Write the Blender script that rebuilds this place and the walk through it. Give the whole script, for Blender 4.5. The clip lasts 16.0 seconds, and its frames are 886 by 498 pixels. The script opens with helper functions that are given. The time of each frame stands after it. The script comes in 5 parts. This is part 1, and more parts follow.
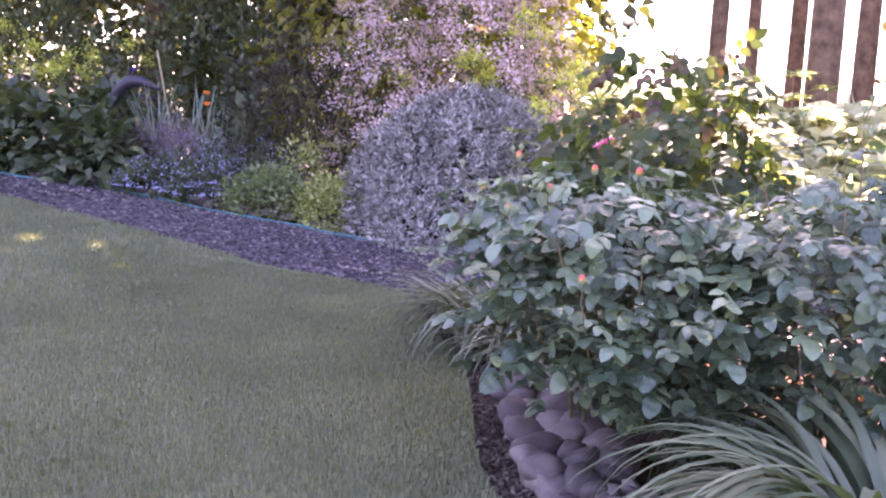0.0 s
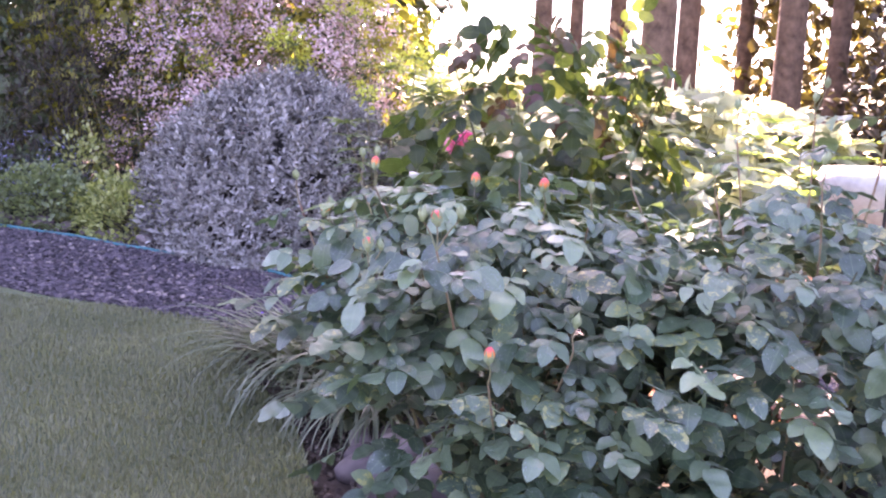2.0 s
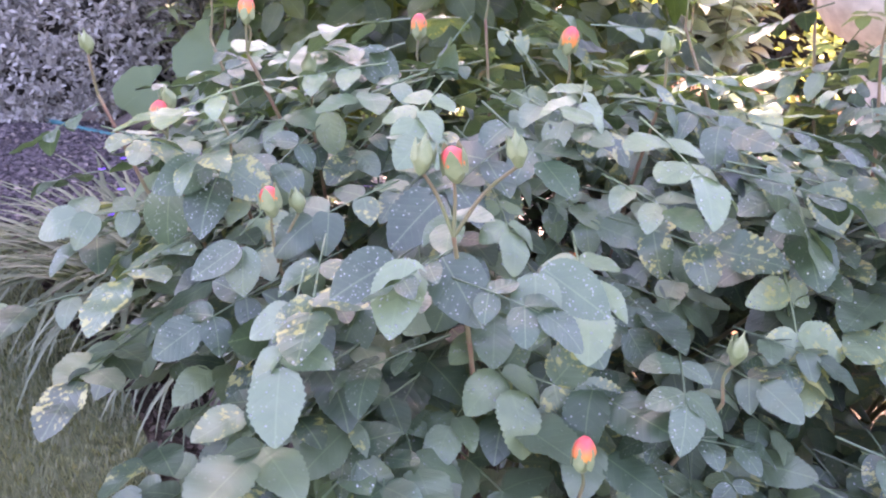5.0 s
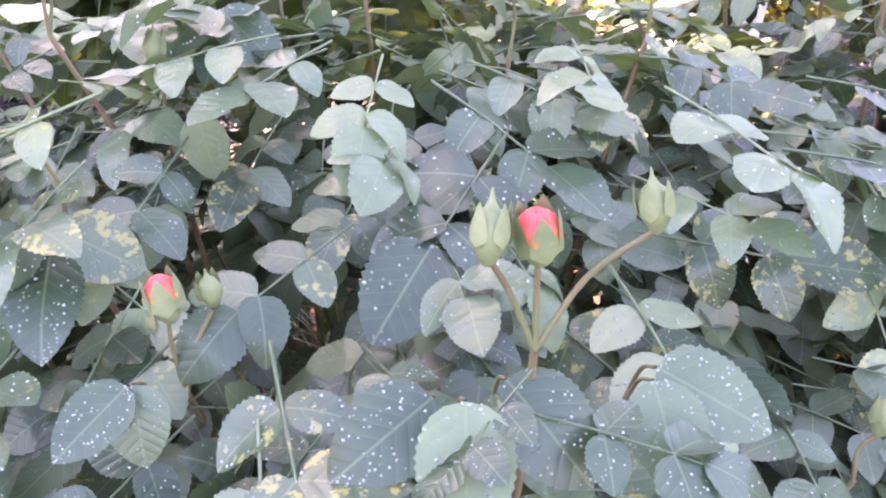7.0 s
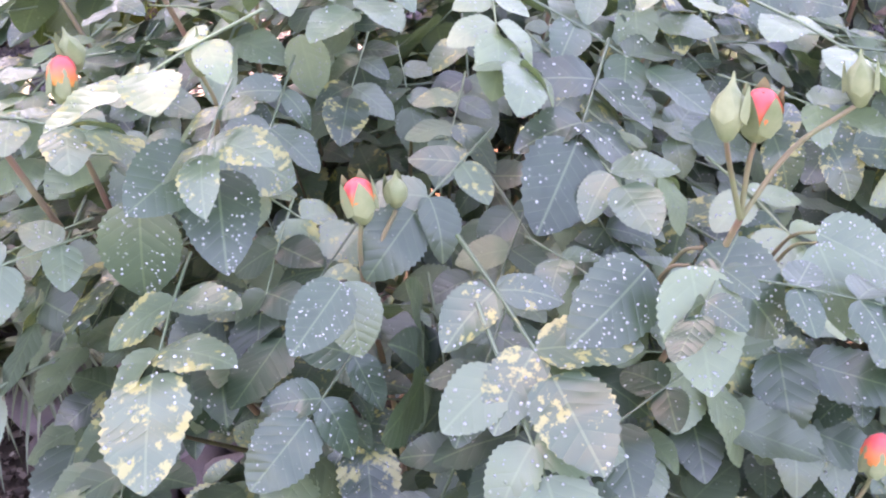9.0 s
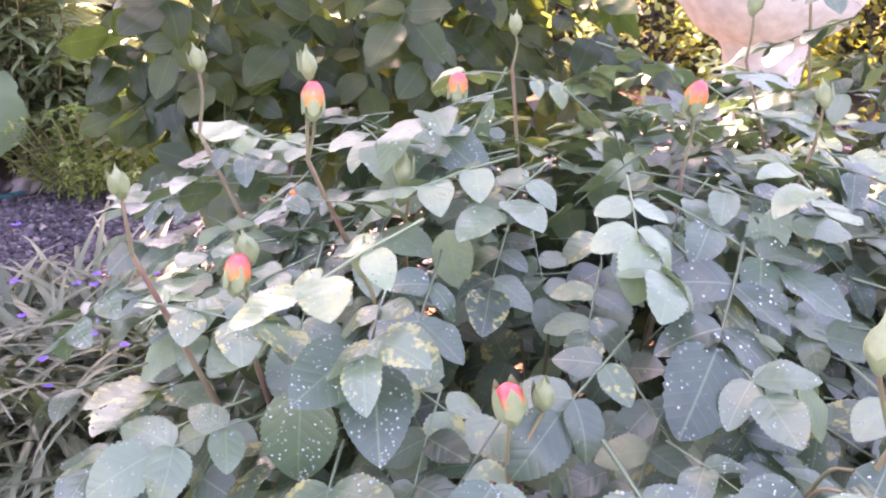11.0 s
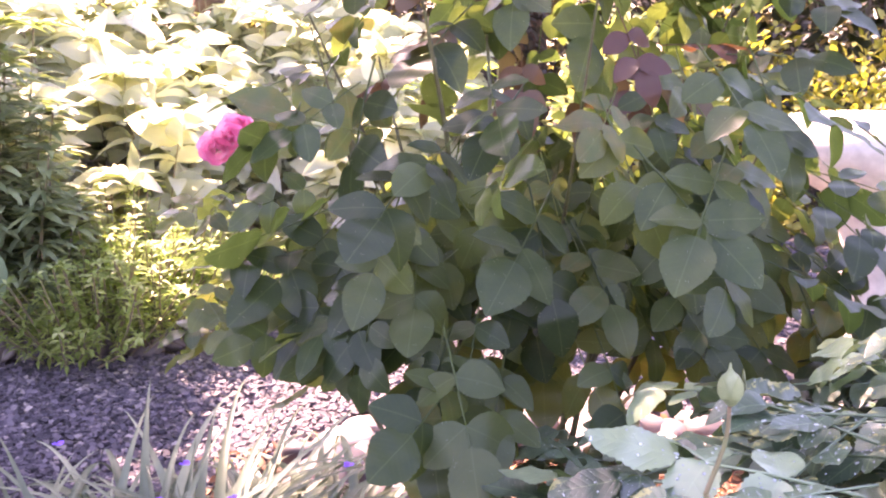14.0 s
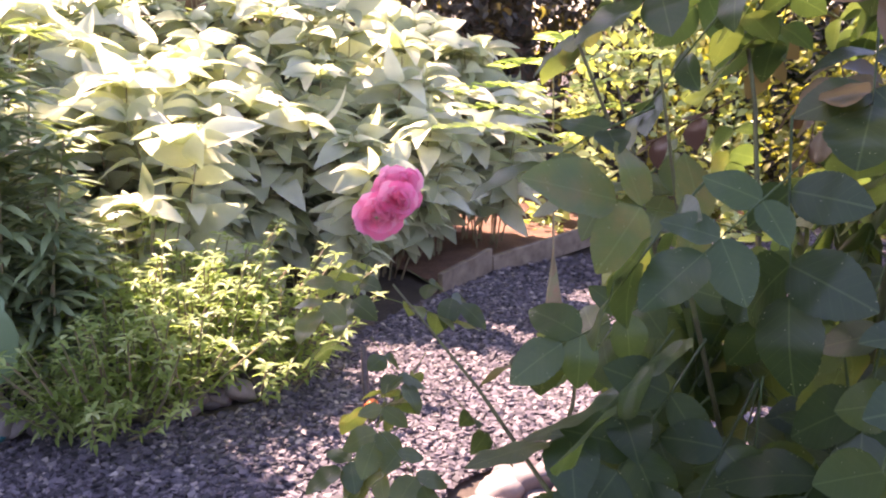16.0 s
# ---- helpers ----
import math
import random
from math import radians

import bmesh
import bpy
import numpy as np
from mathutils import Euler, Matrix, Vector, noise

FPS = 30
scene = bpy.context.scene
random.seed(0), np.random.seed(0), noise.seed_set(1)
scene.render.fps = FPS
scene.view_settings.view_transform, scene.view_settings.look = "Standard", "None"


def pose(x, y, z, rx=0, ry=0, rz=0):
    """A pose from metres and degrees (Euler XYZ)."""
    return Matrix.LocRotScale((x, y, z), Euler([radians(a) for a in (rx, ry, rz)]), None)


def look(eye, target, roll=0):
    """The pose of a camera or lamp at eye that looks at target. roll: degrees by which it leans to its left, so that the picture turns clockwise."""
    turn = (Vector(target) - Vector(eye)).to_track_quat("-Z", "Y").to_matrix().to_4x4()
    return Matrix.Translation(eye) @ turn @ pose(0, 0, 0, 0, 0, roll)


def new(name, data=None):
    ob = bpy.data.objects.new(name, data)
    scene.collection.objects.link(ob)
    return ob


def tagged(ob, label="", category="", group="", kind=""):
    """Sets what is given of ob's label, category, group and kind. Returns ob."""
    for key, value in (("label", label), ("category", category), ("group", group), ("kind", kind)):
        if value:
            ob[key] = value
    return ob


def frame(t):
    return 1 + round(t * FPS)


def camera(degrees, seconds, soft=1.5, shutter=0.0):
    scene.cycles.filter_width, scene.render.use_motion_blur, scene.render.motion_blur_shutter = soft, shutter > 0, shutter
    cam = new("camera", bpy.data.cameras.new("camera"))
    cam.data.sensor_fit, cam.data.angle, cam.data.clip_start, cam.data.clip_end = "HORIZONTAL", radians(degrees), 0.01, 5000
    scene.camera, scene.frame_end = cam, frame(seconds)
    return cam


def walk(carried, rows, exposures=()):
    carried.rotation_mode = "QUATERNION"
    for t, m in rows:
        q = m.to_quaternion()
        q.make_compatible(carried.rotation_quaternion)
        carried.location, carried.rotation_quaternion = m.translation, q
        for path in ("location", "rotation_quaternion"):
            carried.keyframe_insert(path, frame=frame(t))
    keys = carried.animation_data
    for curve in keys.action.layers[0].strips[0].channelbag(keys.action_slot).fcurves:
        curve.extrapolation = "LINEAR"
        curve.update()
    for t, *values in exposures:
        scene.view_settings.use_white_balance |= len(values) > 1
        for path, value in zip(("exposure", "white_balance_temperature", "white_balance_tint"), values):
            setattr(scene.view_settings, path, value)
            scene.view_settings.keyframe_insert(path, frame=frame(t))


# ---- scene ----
# the walk
cam = camera(50.9, 16.0, soft=2.2)
PATH = [
    (0, (0.756, 0.459, 1.269), (0.374, 2.402, 0.987), 2.4),
    (0.5, (0.727, 0.739, 1.29), (0.427, 2.702, 1.048), 2.6),
    (1, (0.628, 0.974, 1.283), (0.521, 2.954, 1.023), 2.2),
    (1.5, (0.537, 1.229, 1.274), (0.496, 3.209, 0.996), 1.8),
    (2, (0.503, 1.487, 1.281), (0.525, 3.465, 0.986), 2.2),
    (2.5, (0.445, 1.696, 1.283), (0.596, 3.662, 0.949), 2.1),
    (3, (0.371, 1.895, 1.307), (0.633, 3.849, 0.971), 2.1),
    (3.5, (0.37, 2.082, 1.305), (0.604, 4.037, 0.953), 1.3),
    (4, (0.374, 2.304, 1.315), (0.637, 4.239, 0.881), 1.0),
    (4.2, (0.363, 2.377, 1.299), (0.658, 4.281, 0.762), 1.3),
    (6.3, (0.293, 3.012, 1.262), (0.87, 4.77, 0.504), -0.9),
    (6.5, (0.295, 3.042, 1.257), (0.906, 4.786, 0.491), -1.0),
    (7, (0.261, 3.092, 1.253), (1.1, 4.696, 0.402), -0.4),
    (7.5, (0.17, 3.108, 1.257), (1.2, 4.558, 0.341), -0.9),
    (8, (0.092, 3.123, 1.244), (1.213, 4.463, 0.271), -1.1),
    (8.5, (0.07, 3.144, 1.237), (1.176, 4.462, 0.216), 0.1),
    (9, (0.05, 3.148, 1.252), (1.078, 4.562, 0.279), -0.0),
    (9.5, (0.039, 3.144, 1.272), (1.007, 4.651, 0.382), -0.9),
    (10, (0.033, 3.146, 1.287), (0.96, 4.718, 0.468), -1.6),
    (10.2, (0.03, 3.148, 1.297), (0.95, 4.74, 0.511), -1.6),
    (12.3, (-0.045, 3.254, 1.329), (0.855, 4.933, 0.72), 2.0),
    (12.5, (-0.054, 3.299, 1.339), (0.813, 5.002, 0.749), 1.7),
    (13, (-0.078, 3.495, 1.371), (0.807, 5.202, 0.82), 0.9),
    (13.5, (-0.126, 3.64, 1.39), (0.806, 5.328, 0.858), 1.8),
    (14, (-0.227, 3.822, 1.403), (0.902, 5.401, 0.921), -0.4),
    (14.5, (-0.293, 3.99, 1.396), (0.85, 5.557, 0.907), 0.3),
    (15, (-0.265, 4.233, 1.396), (0.849, 5.833, 0.949), -0.3),
    (15.5, (-0.245, 4.436, 1.437), (0.888, 6.016, 0.967), -1.3),
    (16, (-0.265, 4.605, 1.46), (0.941, 6.114, 0.94), -1.8),
]
walk(cam, [(t, look(eye, target, roll)) for t, eye, target, roll in PATH],
     [(0, 3.3, 7200, 57), (3, 3.4, 7250, 51), (6.5, 3.7, 8100, 47), (10, 3.78, 8250, 51), (13, 3.78, 7900, 56), (14.2, 3.62, 7700, 57), (16, 2.9, 7350, 41)])

# ---- light: low sun behind the tree belt, open sky over the lawn ----
SUN_AZ, SUN_EL = -8.0, 51.0
world = bpy.data.worlds.new("sky")
scene.world = world
world.use_nodes = True
wn = world.node_tree.nodes
sky = wn.new("ShaderNodeTexSky")
sky.sky_type, sky.sun_disc = "NISHITA", False
sky.sun_elevation, sky.sun_rotation = radians(SUN_EL), radians(SUN_AZ)
wn["Background"].inputs["Strength"].default_value = 0.13
world.node_tree.links.new(sky.outputs[0], wn["Background"].inputs["Color"])
sun = new("sun", bpy.data.lights.new("sun", "SUN"))
sun.data.energy, sun.data.angle, sun.data.color = 5.0, radians(0.6), (1.0, 0.92, 0.78)
to_sun = Vector((math.sin(radians(SUN_AZ)) * math.cos(radians(SUN_EL)), math.cos(radians(SUN_AZ)) * math.cos(radians(SUN_EL)), math.sin(radians(SUN_EL))))
sun.matrix_world = look(to_sun * 40, (0, 0, 0))

rng = np.random.default_rng(7)


def gz(x, y):
    """Height of the gently sloping garden ground."""
    return -0.07 * (x - 0.3)


# ---- materials ----
def material(name, rough=0.8, metal=0.0, spec=0.4):
    m = bpy.data.materials.new(name)
    m.use_nodes = True
    b = m.node_tree.nodes["Principled BSDF"]
    b.inputs["Roughness"].default_value, b.inputs["Metallic"].default_value = rough, metal
    b.inputs["Specular IOR Level"].default_value = spec
    return m, m.node_tree.nodes, m.node_tree.links, b


def ramp(nodes, links, fac, stops):
    r = nodes.new("ShaderNodeValToRGB")
    while len(r.color_ramp.elements) < len(stops):
        r.color_ramp.elements.new(0.5)
    for e, (at, col) in zip(r.color_ramp.elements, stops):
        e.position, e.color = at, (*col, 1)
    links.new(fac, r.inputs[0])
    return r.outputs[0]


def math_node(nodes, links, op, a, b=None, clamp=False):
    n = nodes.new("ShaderNodeMath")
    n.operation, n.use_clamp = op, clamp
    for k, v in enumerate((a, b)):
        if v is None:
            continue
        if isinstance(v, (int, float)):
            n.inputs[k].default_value = v
        else:
            links.new(v, n.inputs[k])
    return n.outputs[0]


def mix_col(nodes, links, fac, a, b, mode="MIX"):
    n = nodes.new("ShaderNodeMix")
    n.data_type, n.blend_type = "RGBA", mode
    for sock, v in ((n.inputs[0], fac), (n.inputs[6], a), (n.inputs[7], b)):
        if isinstance(v, (int, float)):
            sock.default_value = v
        elif isinstance(v, tuple):
            sock.default_value = (*v, 1)
        else:
            links.new(v, sock)
    return n.outputs[2]


def noise_tex(nodes, links, scale, detail=4.0, coord=None, rough=0.55):
    t = nodes.new("ShaderNodeTexNoise")
    t.inputs["Scale"].default_value, t.inputs["Detail"].default_value, t.inputs["Roughness"].default_value = scale, detail, rough
    if coord is not None:
        links.new(coord, t.inputs["Vector"])
    return t.outputs[0]


def place_of(nodes):
    return nodes.new("ShaderNodeNewGeometry").outputs["Position"]


def bump(nodes, links, bsdf, height, strength=0.4, dist=0.01):
    b = nodes.new("ShaderNodeBump")
    b.inputs["Strength"].default_value, b.inputs["Distance"].default_value = strength, dist
    links.new(height, b.inputs["Height"])
    links.new(b.outputs[0], bsdf.inputs["Normal"])


def ground_mat(name, stops, scale, fine, rough=0.9, strength=0.6, dist=0.02):
    m, n, l, b = material(name, rough, spec=0.2)
    at = place_of(n)
    big, small = noise_tex(n, l, scale, 5, at), noise_tex(n, l, fine, 6, at, 0.7)
    fac = math_node(n, l, "ADD", math_node(n, l, "MULTIPLY", big, 0.5), math_node(n, l, "MULTIPLY", small, 0.5))
    l.new(ramp(n, l, fac, stops), b.inputs["Base Color"])
    bump(n, l, b, small, strength, dist)
    return m


def plain_mat(name, c1, c2, scale=30.0, rough=0.6, metal=0.0, strength=0.3, dist=0.004):
    m, n, l, b = material(name, rough, metal)
    at = place_of(n)
    t = noise_tex(n, l, scale, 5, at)
    l.new(ramp(n, l, t, [(0.3, c1), (0.7, c2)]), b.inputs["Base Color"])
    bump(n, l, b, t, strength, dist)
    return m


def leaf_mat(name, stops, rough=0.45, through_it=0.35, single=False, veins=0.0, drops=0.0, mottle=0.0, spec=0.5, glow=(1.25, 1.3, 0.55), grain=14.0, share=0.3):
    """Leaf surface: colour varies leaf by leaf, light shines through; veins, water drops and yellow mottling where wanted."""
    m, n, l, b = material(name, rough, spec=spec)
    if single:
        rnd = n.new("ShaderNodeObjectInfo").outputs["Random"]
    else:
        rnd = n.new("ShaderNodeNewGeometry").outputs["Random Per Island"]
    at = place_of(n)
    t = noise_tex(n, l, grain, 4, at)
    fac = math_node(n, l, "ADD", math_node(n, l, "MULTIPLY", rnd, 1 - share), math_node(n, l, "MULTIPLY", t, share))
    col = ramp(n, l, fac, stops)
    uv = n.new("ShaderNodeTexCoord").outputs["UV"]
    height = None
    if veins:
        sep = n.new("ShaderNodeSeparateXYZ")
        l.new(uv, sep.inputs[0])
        off = math_node(n, l, "ABSOLUTE", sep.outputs[0])
        slant = math_node(n, l, "SUBTRACT", sep.outputs[1], math_node(n, l, "MULTIPLY", off, 0.75))
        wave = math_node(n, l, "ABSOLUTE", math_node(n, l, "SINE", math_node(n, l, "MULTIPLY", slant, 24.0)))
        rib = math_node(n, l, "LESS_THAN", off, 0.012)
        line = math_node(n, l, "LESS_THAN", wave, 0.10)
        col = mix_col(n, l, math_node(n, l, "MULTIPLY", math_node(n, l, "MAXIMUM", rib, math_node(n, l, "MULTIPLY", line, 0.35)), veins), col, (0.22, 0.32, 0.17))
        height = math_node(n, l, "MULTIPLY", math_node(n, l, "POWER", wave, 0.6), 0.25 if veins > 0.2 else veins)
    if mottle:
        pick = math_node(n, l, "GREATER_THAN", math_node(n, l, "FRACT", math_node(n, l, "MULTIPLY", rnd, 17.3)), 1.0 - mottle)
        edge_ = math_node(n, l, "MULTIPLY", math_node(n, l, "ABSOLUTE", sep.outputs[0]), 0.34) if veins else 0.0
        zig = math_node(n, l, "ADD", math_node(n, l, "ADD", noise_tex(n, l, 55.0, 5, at, 0.7), edge_), math_node(n, l, "MULTIPLY", wave, 0.06) if veins else 0.0)
        spots = math_node(n, l, "MULTIPLY", math_node(n, l, "SUBTRACT", zig, 0.64), 22.0, True)
        col = mix_col(n, l, math_node(n, l, "MULTIPLY", pick, math_node(n, l, "MULTIPLY", spots, 0.85)), col, (0.36, 0.35, 0.13))
    if drops:
        v = n.new("ShaderNodeTexVoronoi")
        v.inputs["Scale"].default_value = 15.0
        l.new(uv, v.inputs["Vector"])
        size = math_node(n, l, "MULTIPLY", math_node(n, l, "SUBTRACT", v.outputs["Color"], 0.35), drops)
        bead = math_node(n, l, "SUBTRACT", size, v.outputs["Distance"], True)
        dome = math_node(n, l, "POWER", math_node(n, l, "MULTIPLY", bead, 3.5, True), 0.5)
        height = dome if height is None else math_node(n, l, "ADD", height, math_node(n, l, "MULTIPLY", dome, 3.0))
        wet = math_node(n, l, "GREATER_THAN", bead, 0.01)
        l.new(math_node(n, l, "SUBTRACT", rough, math_node(n, l, "MULTIPLY", wet, rough - 0.06)), b.inputs["Roughness"])
        col = mix_col(n, l, math_node(n, l, "MULTIPLY", wet, 0.25), col, (0.70, 0.76, 0.74))
    if height is None:
        height = t
    l.new(col, b.inputs["Base Color"])
    bump(n, l, b, height, 0.5, 0.002)
    tr = n.new("ShaderNodeBsdfTranslucent")
    l.new(mix_col(n, l, 1.0, col, glow, "MULTIPLY"), tr.inputs["Color"])
    mixed = n.new("ShaderNodeMixShader")
    mixed.inputs[0].default_value = through_it
    l.new(b.outputs[0], mixed.inputs[1])
    l.new(tr.outputs[0], mixed.inputs[2])
    l.new(mixed.outputs[0], n["Material Output"].inputs["Surface"])
    return m


LAWN = ground_mat("mown turf", [(0.3, (0.075, 0.10, 0.05)), (0.55, (0.125, 0.15, 0.08)), (0.75, (0.18, 0.19, 0.11))], 1.6, 180, dist=0.012)
SOIL = ground_mat("dark garden soil", [(0.3, (0.03, 0.022, 0.017)), (0.7, (0.10, 0.076, 0.06))], 5, 70)
LITTER = ground_mat("dry leaf litter", [(0.3, (0.05, 0.028, 0.02)), (0.7, (0.21, 0.11, 0.07))], 6, 60)
GRAVEL = ground_mat("gravel bed", [(0.3, (0.03, 0.025, 0.028)), (0.7, (0.09, 0.075, 0.08))], 8, 120)
BLADE = leaf_mat("grass blade", [(0.1, (0.10, 0.125, 0.07)), (0.5, (0.185, 0.20, 0.13)), (0.9, (0.32, 0.325, 0.22))], 0.6, 0.35, grain=1.7, share=0.7)
m, n, l, b = material("river stone", 0.65)
at = place_of(n)
tex = noise_tex(n, l, 18, 6, at, 0.65)
base = ramp(n, l, n.new("ShaderNodeObjectInfo").outputs["Random"], [(0.0, (0.08, 0.062, 0.062)), (0.5, (0.15, 0.115, 0.11)), (1.0, (0.26, 0.21, 0.19))])
l.new(mix_col(n, l, 0.55, base, ramp(n, l, tex, [(0.3, (0.35, 0.33, 0.33)), (0.7, (1.0, 1.0, 1.0))]), "MULTIPLY"), b.inputs["Base Color"])
bump(n, l, b, tex, 0.35, 0.006)
STONE = m
m, n, l, b = material("gravel chip", 0.75)
l.new(ramp(n, l, n.new("ShaderNodeNewGeometry").outputs["Random Per Island"], [(0.0, (0.022, 0.018, 0.02)), (0.55, (0.07, 0.056, 0.066)), (0.9, (0.13, 0.105, 0.115)), (1.0, (0.28, 0.23, 0.20))]), b.inputs["Base Color"])
CHIP = m
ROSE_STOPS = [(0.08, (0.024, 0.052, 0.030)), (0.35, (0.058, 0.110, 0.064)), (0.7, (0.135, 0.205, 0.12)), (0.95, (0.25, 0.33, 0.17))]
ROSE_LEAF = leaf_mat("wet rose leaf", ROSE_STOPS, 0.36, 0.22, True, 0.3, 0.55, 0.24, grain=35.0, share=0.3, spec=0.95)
# same leaf at 0.8 brightness: the shade inside the bush is put into the colour
ROSE_SHADE = leaf_mat("rose leaf darkened for inner shade", [(a_, tuple(0.8 * c_ for c_ in rgb)) for a_, rgb in ROSE_STOPS], 0.38, 0.22, False, 0.3, 0.5, 0.16, grain=35.0, share=0.3, spec=0.9)
DARK_STOPS = [(0.1, (0.020, 0.036, 0.016)), (0.5, (0.038, 0.066, 0.028)), (0.8, (0.075, 0.105, 0.042)), (0.97, (0.15, 0.12, 0.05))]
PINK_LEAF = leaf_mat("glossy dark rose leaf", DARK_STOPS, 0.34, 0.5, True, 0.1, 0.3, spec=0.4, grain=30.0, glow=(3.3, 2.9, 1.2))
PINK_MASS = leaf_mat("dark rose foliage", DARK_STOPS, 0.34, 0.5, False, 0.1, spec=0.4, grain=30.0, glow=(3.3, 2.9, 1.2))
YOUNG = leaf_mat("young bronze leaf", [(0.2, (0.085, 0.04, 0.028)), (0.8, (0.12, 0.09, 0.045))], 0.35, 0.45, True, glow=(1.8, 1.6, 0.9))
CANE = plain_mat("rose cane bark", (0.07, 0.05, 0.03), (0.12, 0.13, 0.05), 40)
GREEN_STEM = plain_mat("young green stem", (0.16, 0.19, 0.09), (0.24, 0.15, 0.10), 25, 0.5)
RED_STEM = plain_mat("reddish rose shoot", (0.25, 0.12, 0.095), (0.26, 0.24, 0.13), 22, 0.45)
m, n, l, b = material("water drop", 0.05, spec=1.0)
b.inputs["Base Color"].default_value = (0.30, 0.35, 0.32, 1)
b.inputs["Coat Weight"].default_value = 1.0
DROP = m
CALYX = plain_mat("green calyx", (0.16, 0.21, 0.10), (0.28, 0.31, 0.17), 60, 0.5)
m, n, l, b = material("salmon petal", 0.5)
sepz = n.new("ShaderNodeSeparateXYZ")
l.new(n.new("ShaderNodeTexCoord").outputs["Object"], sepz.inputs[0])
l.new(ramp(n, l, math_node(n, l, "ADD", math_node(n, l, "MULTIPLY", sepz.outputs[2], 30.0), math_node(n, l, "MULTIPLY", noise_tex(n, l, 90, 2, place_of(n)), 0.4)),
          [(0.1, (0.78, 0.42, 0.10)), (0.42, (0.80, 0.22, 0.07)), (0.75, (0.72, 0.10, 0.10))]), b.inputs["Base Color"])
SALMON = m
HOT_PINK = leaf_mat("bright pink petal", [(0.2, (0.88, 0.22, 0.40)), (0.8, (0.94, 0.46, 0.58))], 0.5, 0.4, glow=(1.0, 1.0, 1.0))
SILVER = leaf_mat("silver felted leaf", [(0.1, (0.13, 0.125, 0.11)), (0.5, (0.29, 0.275, 0.25)), (0.9, (0.53, 0.51, 0.48))], 0.8, 0.15, spec=0.15, glow=(1.0, 1.0, 1.0))
SILVER_IN = plain_mat("shrub twigs and shade core", (0.03, 0.028, 0.025), (0.07, 0.06, 0.05), 40, 0.9)
STRAP = leaf_mat("strap leaf", [(0.1, (0.07, 0.10, 0.05)), (0.5, (0.13, 0.17, 0.10)), (0.9, (0.24, 0.26, 0.16))], 0.4, 0.3, True)
STRAP_GREY = leaf_mat("dewy grey-green strap leaf", [(0.1, (0.065, 0.09, 0.05)), (0.5, (0.135, 0.17, 0.105)), (0.9, (0.24, 0.27, 0.18))], 0.45, 0.25, True)
VIOLET = leaf_mat("violet petal", [(0.2, (0.16, 0.07, 0.60)), (0.8, (0.28, 0.12, 0.75))], 0.5, 0.3, glow=(1.0, 1.0, 1.0))
LANCE = leaf_mat("lance-shaped leaf", [(0.1, (0.10, 0.14, 0.07)), (0.5, (0.18, 0.23, 0.12)), (0.9, (0.30, 0.35, 0.18))], 0.5, 0.4)
FINE = leaf_mat("narrow bright leaf", [(0.1, (0.14, 0.20, 0.06)), (0.5, (0.24, 0.32, 0.10)), (0.9, (0.46, 0.52, 0.25))], 0.45, 0.6, glow=(1.5, 1.55, 0.8))
# pale green pushed towards white: the sun's glare is partly in this colour
BROAD = leaf_mat("broad green leaf paled for sun glare", [(0.1, (0.22, 0.26, 0.16)), (0.5, (0.42, 0.44, 0.32)), (0.9, (0.66, 0.67, 0.56))], 0.42, 0.55, False, 0.15, glow=(1.4, 1.4, 1.05), spec=0.6)
BIGLEAF = leaf_mat("large felted leaf", [(0.1, (0.10, 0.16, 0.08)), (0.9, (0.16, 0.23, 0.11))], 0.6, 0.3, True, 0.4)
LIME = leaf_mat("lime bract", [(0.1, (0.40, 0.44, 0.08)), (0.9, (0.66, 0.68, 0.18))], 0.5, 0.4)
LIMELEAF = leaf_mat("golden foliage", [(0.1, (0.18, 0.22, 0.08)), (0.5, (0.34, 0.37, 0.14)), (0.9, (0.54, 0.55, 0.27))], 0.5, 0.35)
DARKLEAF = leaf_mat("dark shrub leaf", [(0.1, (0.022, 0.02, 0.015)), (0.5, (0.05, 0.04, 0.028)), (0.9, (0.09, 0.075, 0.05))], 0.6, 0.2)
MIDLEAF = leaf_mat("mid green leaf", [(0.1, (0.03, 0.05, 0.025)), (0.5, (0.065, 0.095, 0.045)), (0.9, (0.12, 0.15, 0.075))], 0.5, 0.3)
TREELEAF = leaf_mat("tree leaf", [(0.1, (0.022, 0.032, 0.014)), (0.5, (0.045, 0.058, 0.022)), (0.9, (0.10, 0.10, 0.04))], 0.55, 0.4)
# brighter yellow tree leaf: sunshine on the foliage is painted into the colour
TREE_SUN = leaf_mat("yellow tree leaf with sunlight in its colour", [(0.1, (0.14, 0.14, 0.03)), (0.9, (0.36, 0.33, 0.07))], 0.55, 0.45)
BLOSSOM = leaf_mat("pale pink blossom", [(0.1, (0.42, 0.26, 0.25)), (0.5, (0.62, 0.44, 0.43)), (0.9, (0.80, 0.67, 0.65))], 0.7, 0.35, glow=(1.0, 1.0, 1.0))
HEATHER = leaf_mat("mauve heather", [(0.1, (0.13, 0.075, 0.11)), (0.9, (0.32, 0.20, 0.28))], 0.8, 0.2, glow=(1.0, 1.0, 1.0))
BLUE = leaf_mat("small blue flower", [(0.1, (0.32, 0.35, 0.64)), (0.9, (0.58, 0.60, 0.82))], 0.7, 0.3, glow=(1.0, 1.0, 1.0))
IRIS = leaf_mat("iris sword leaf", [(0.1, (0.14, 0.19, 0.15)), (0.9, (0.28, 0.34, 0.28))], 0.5, 0.25)
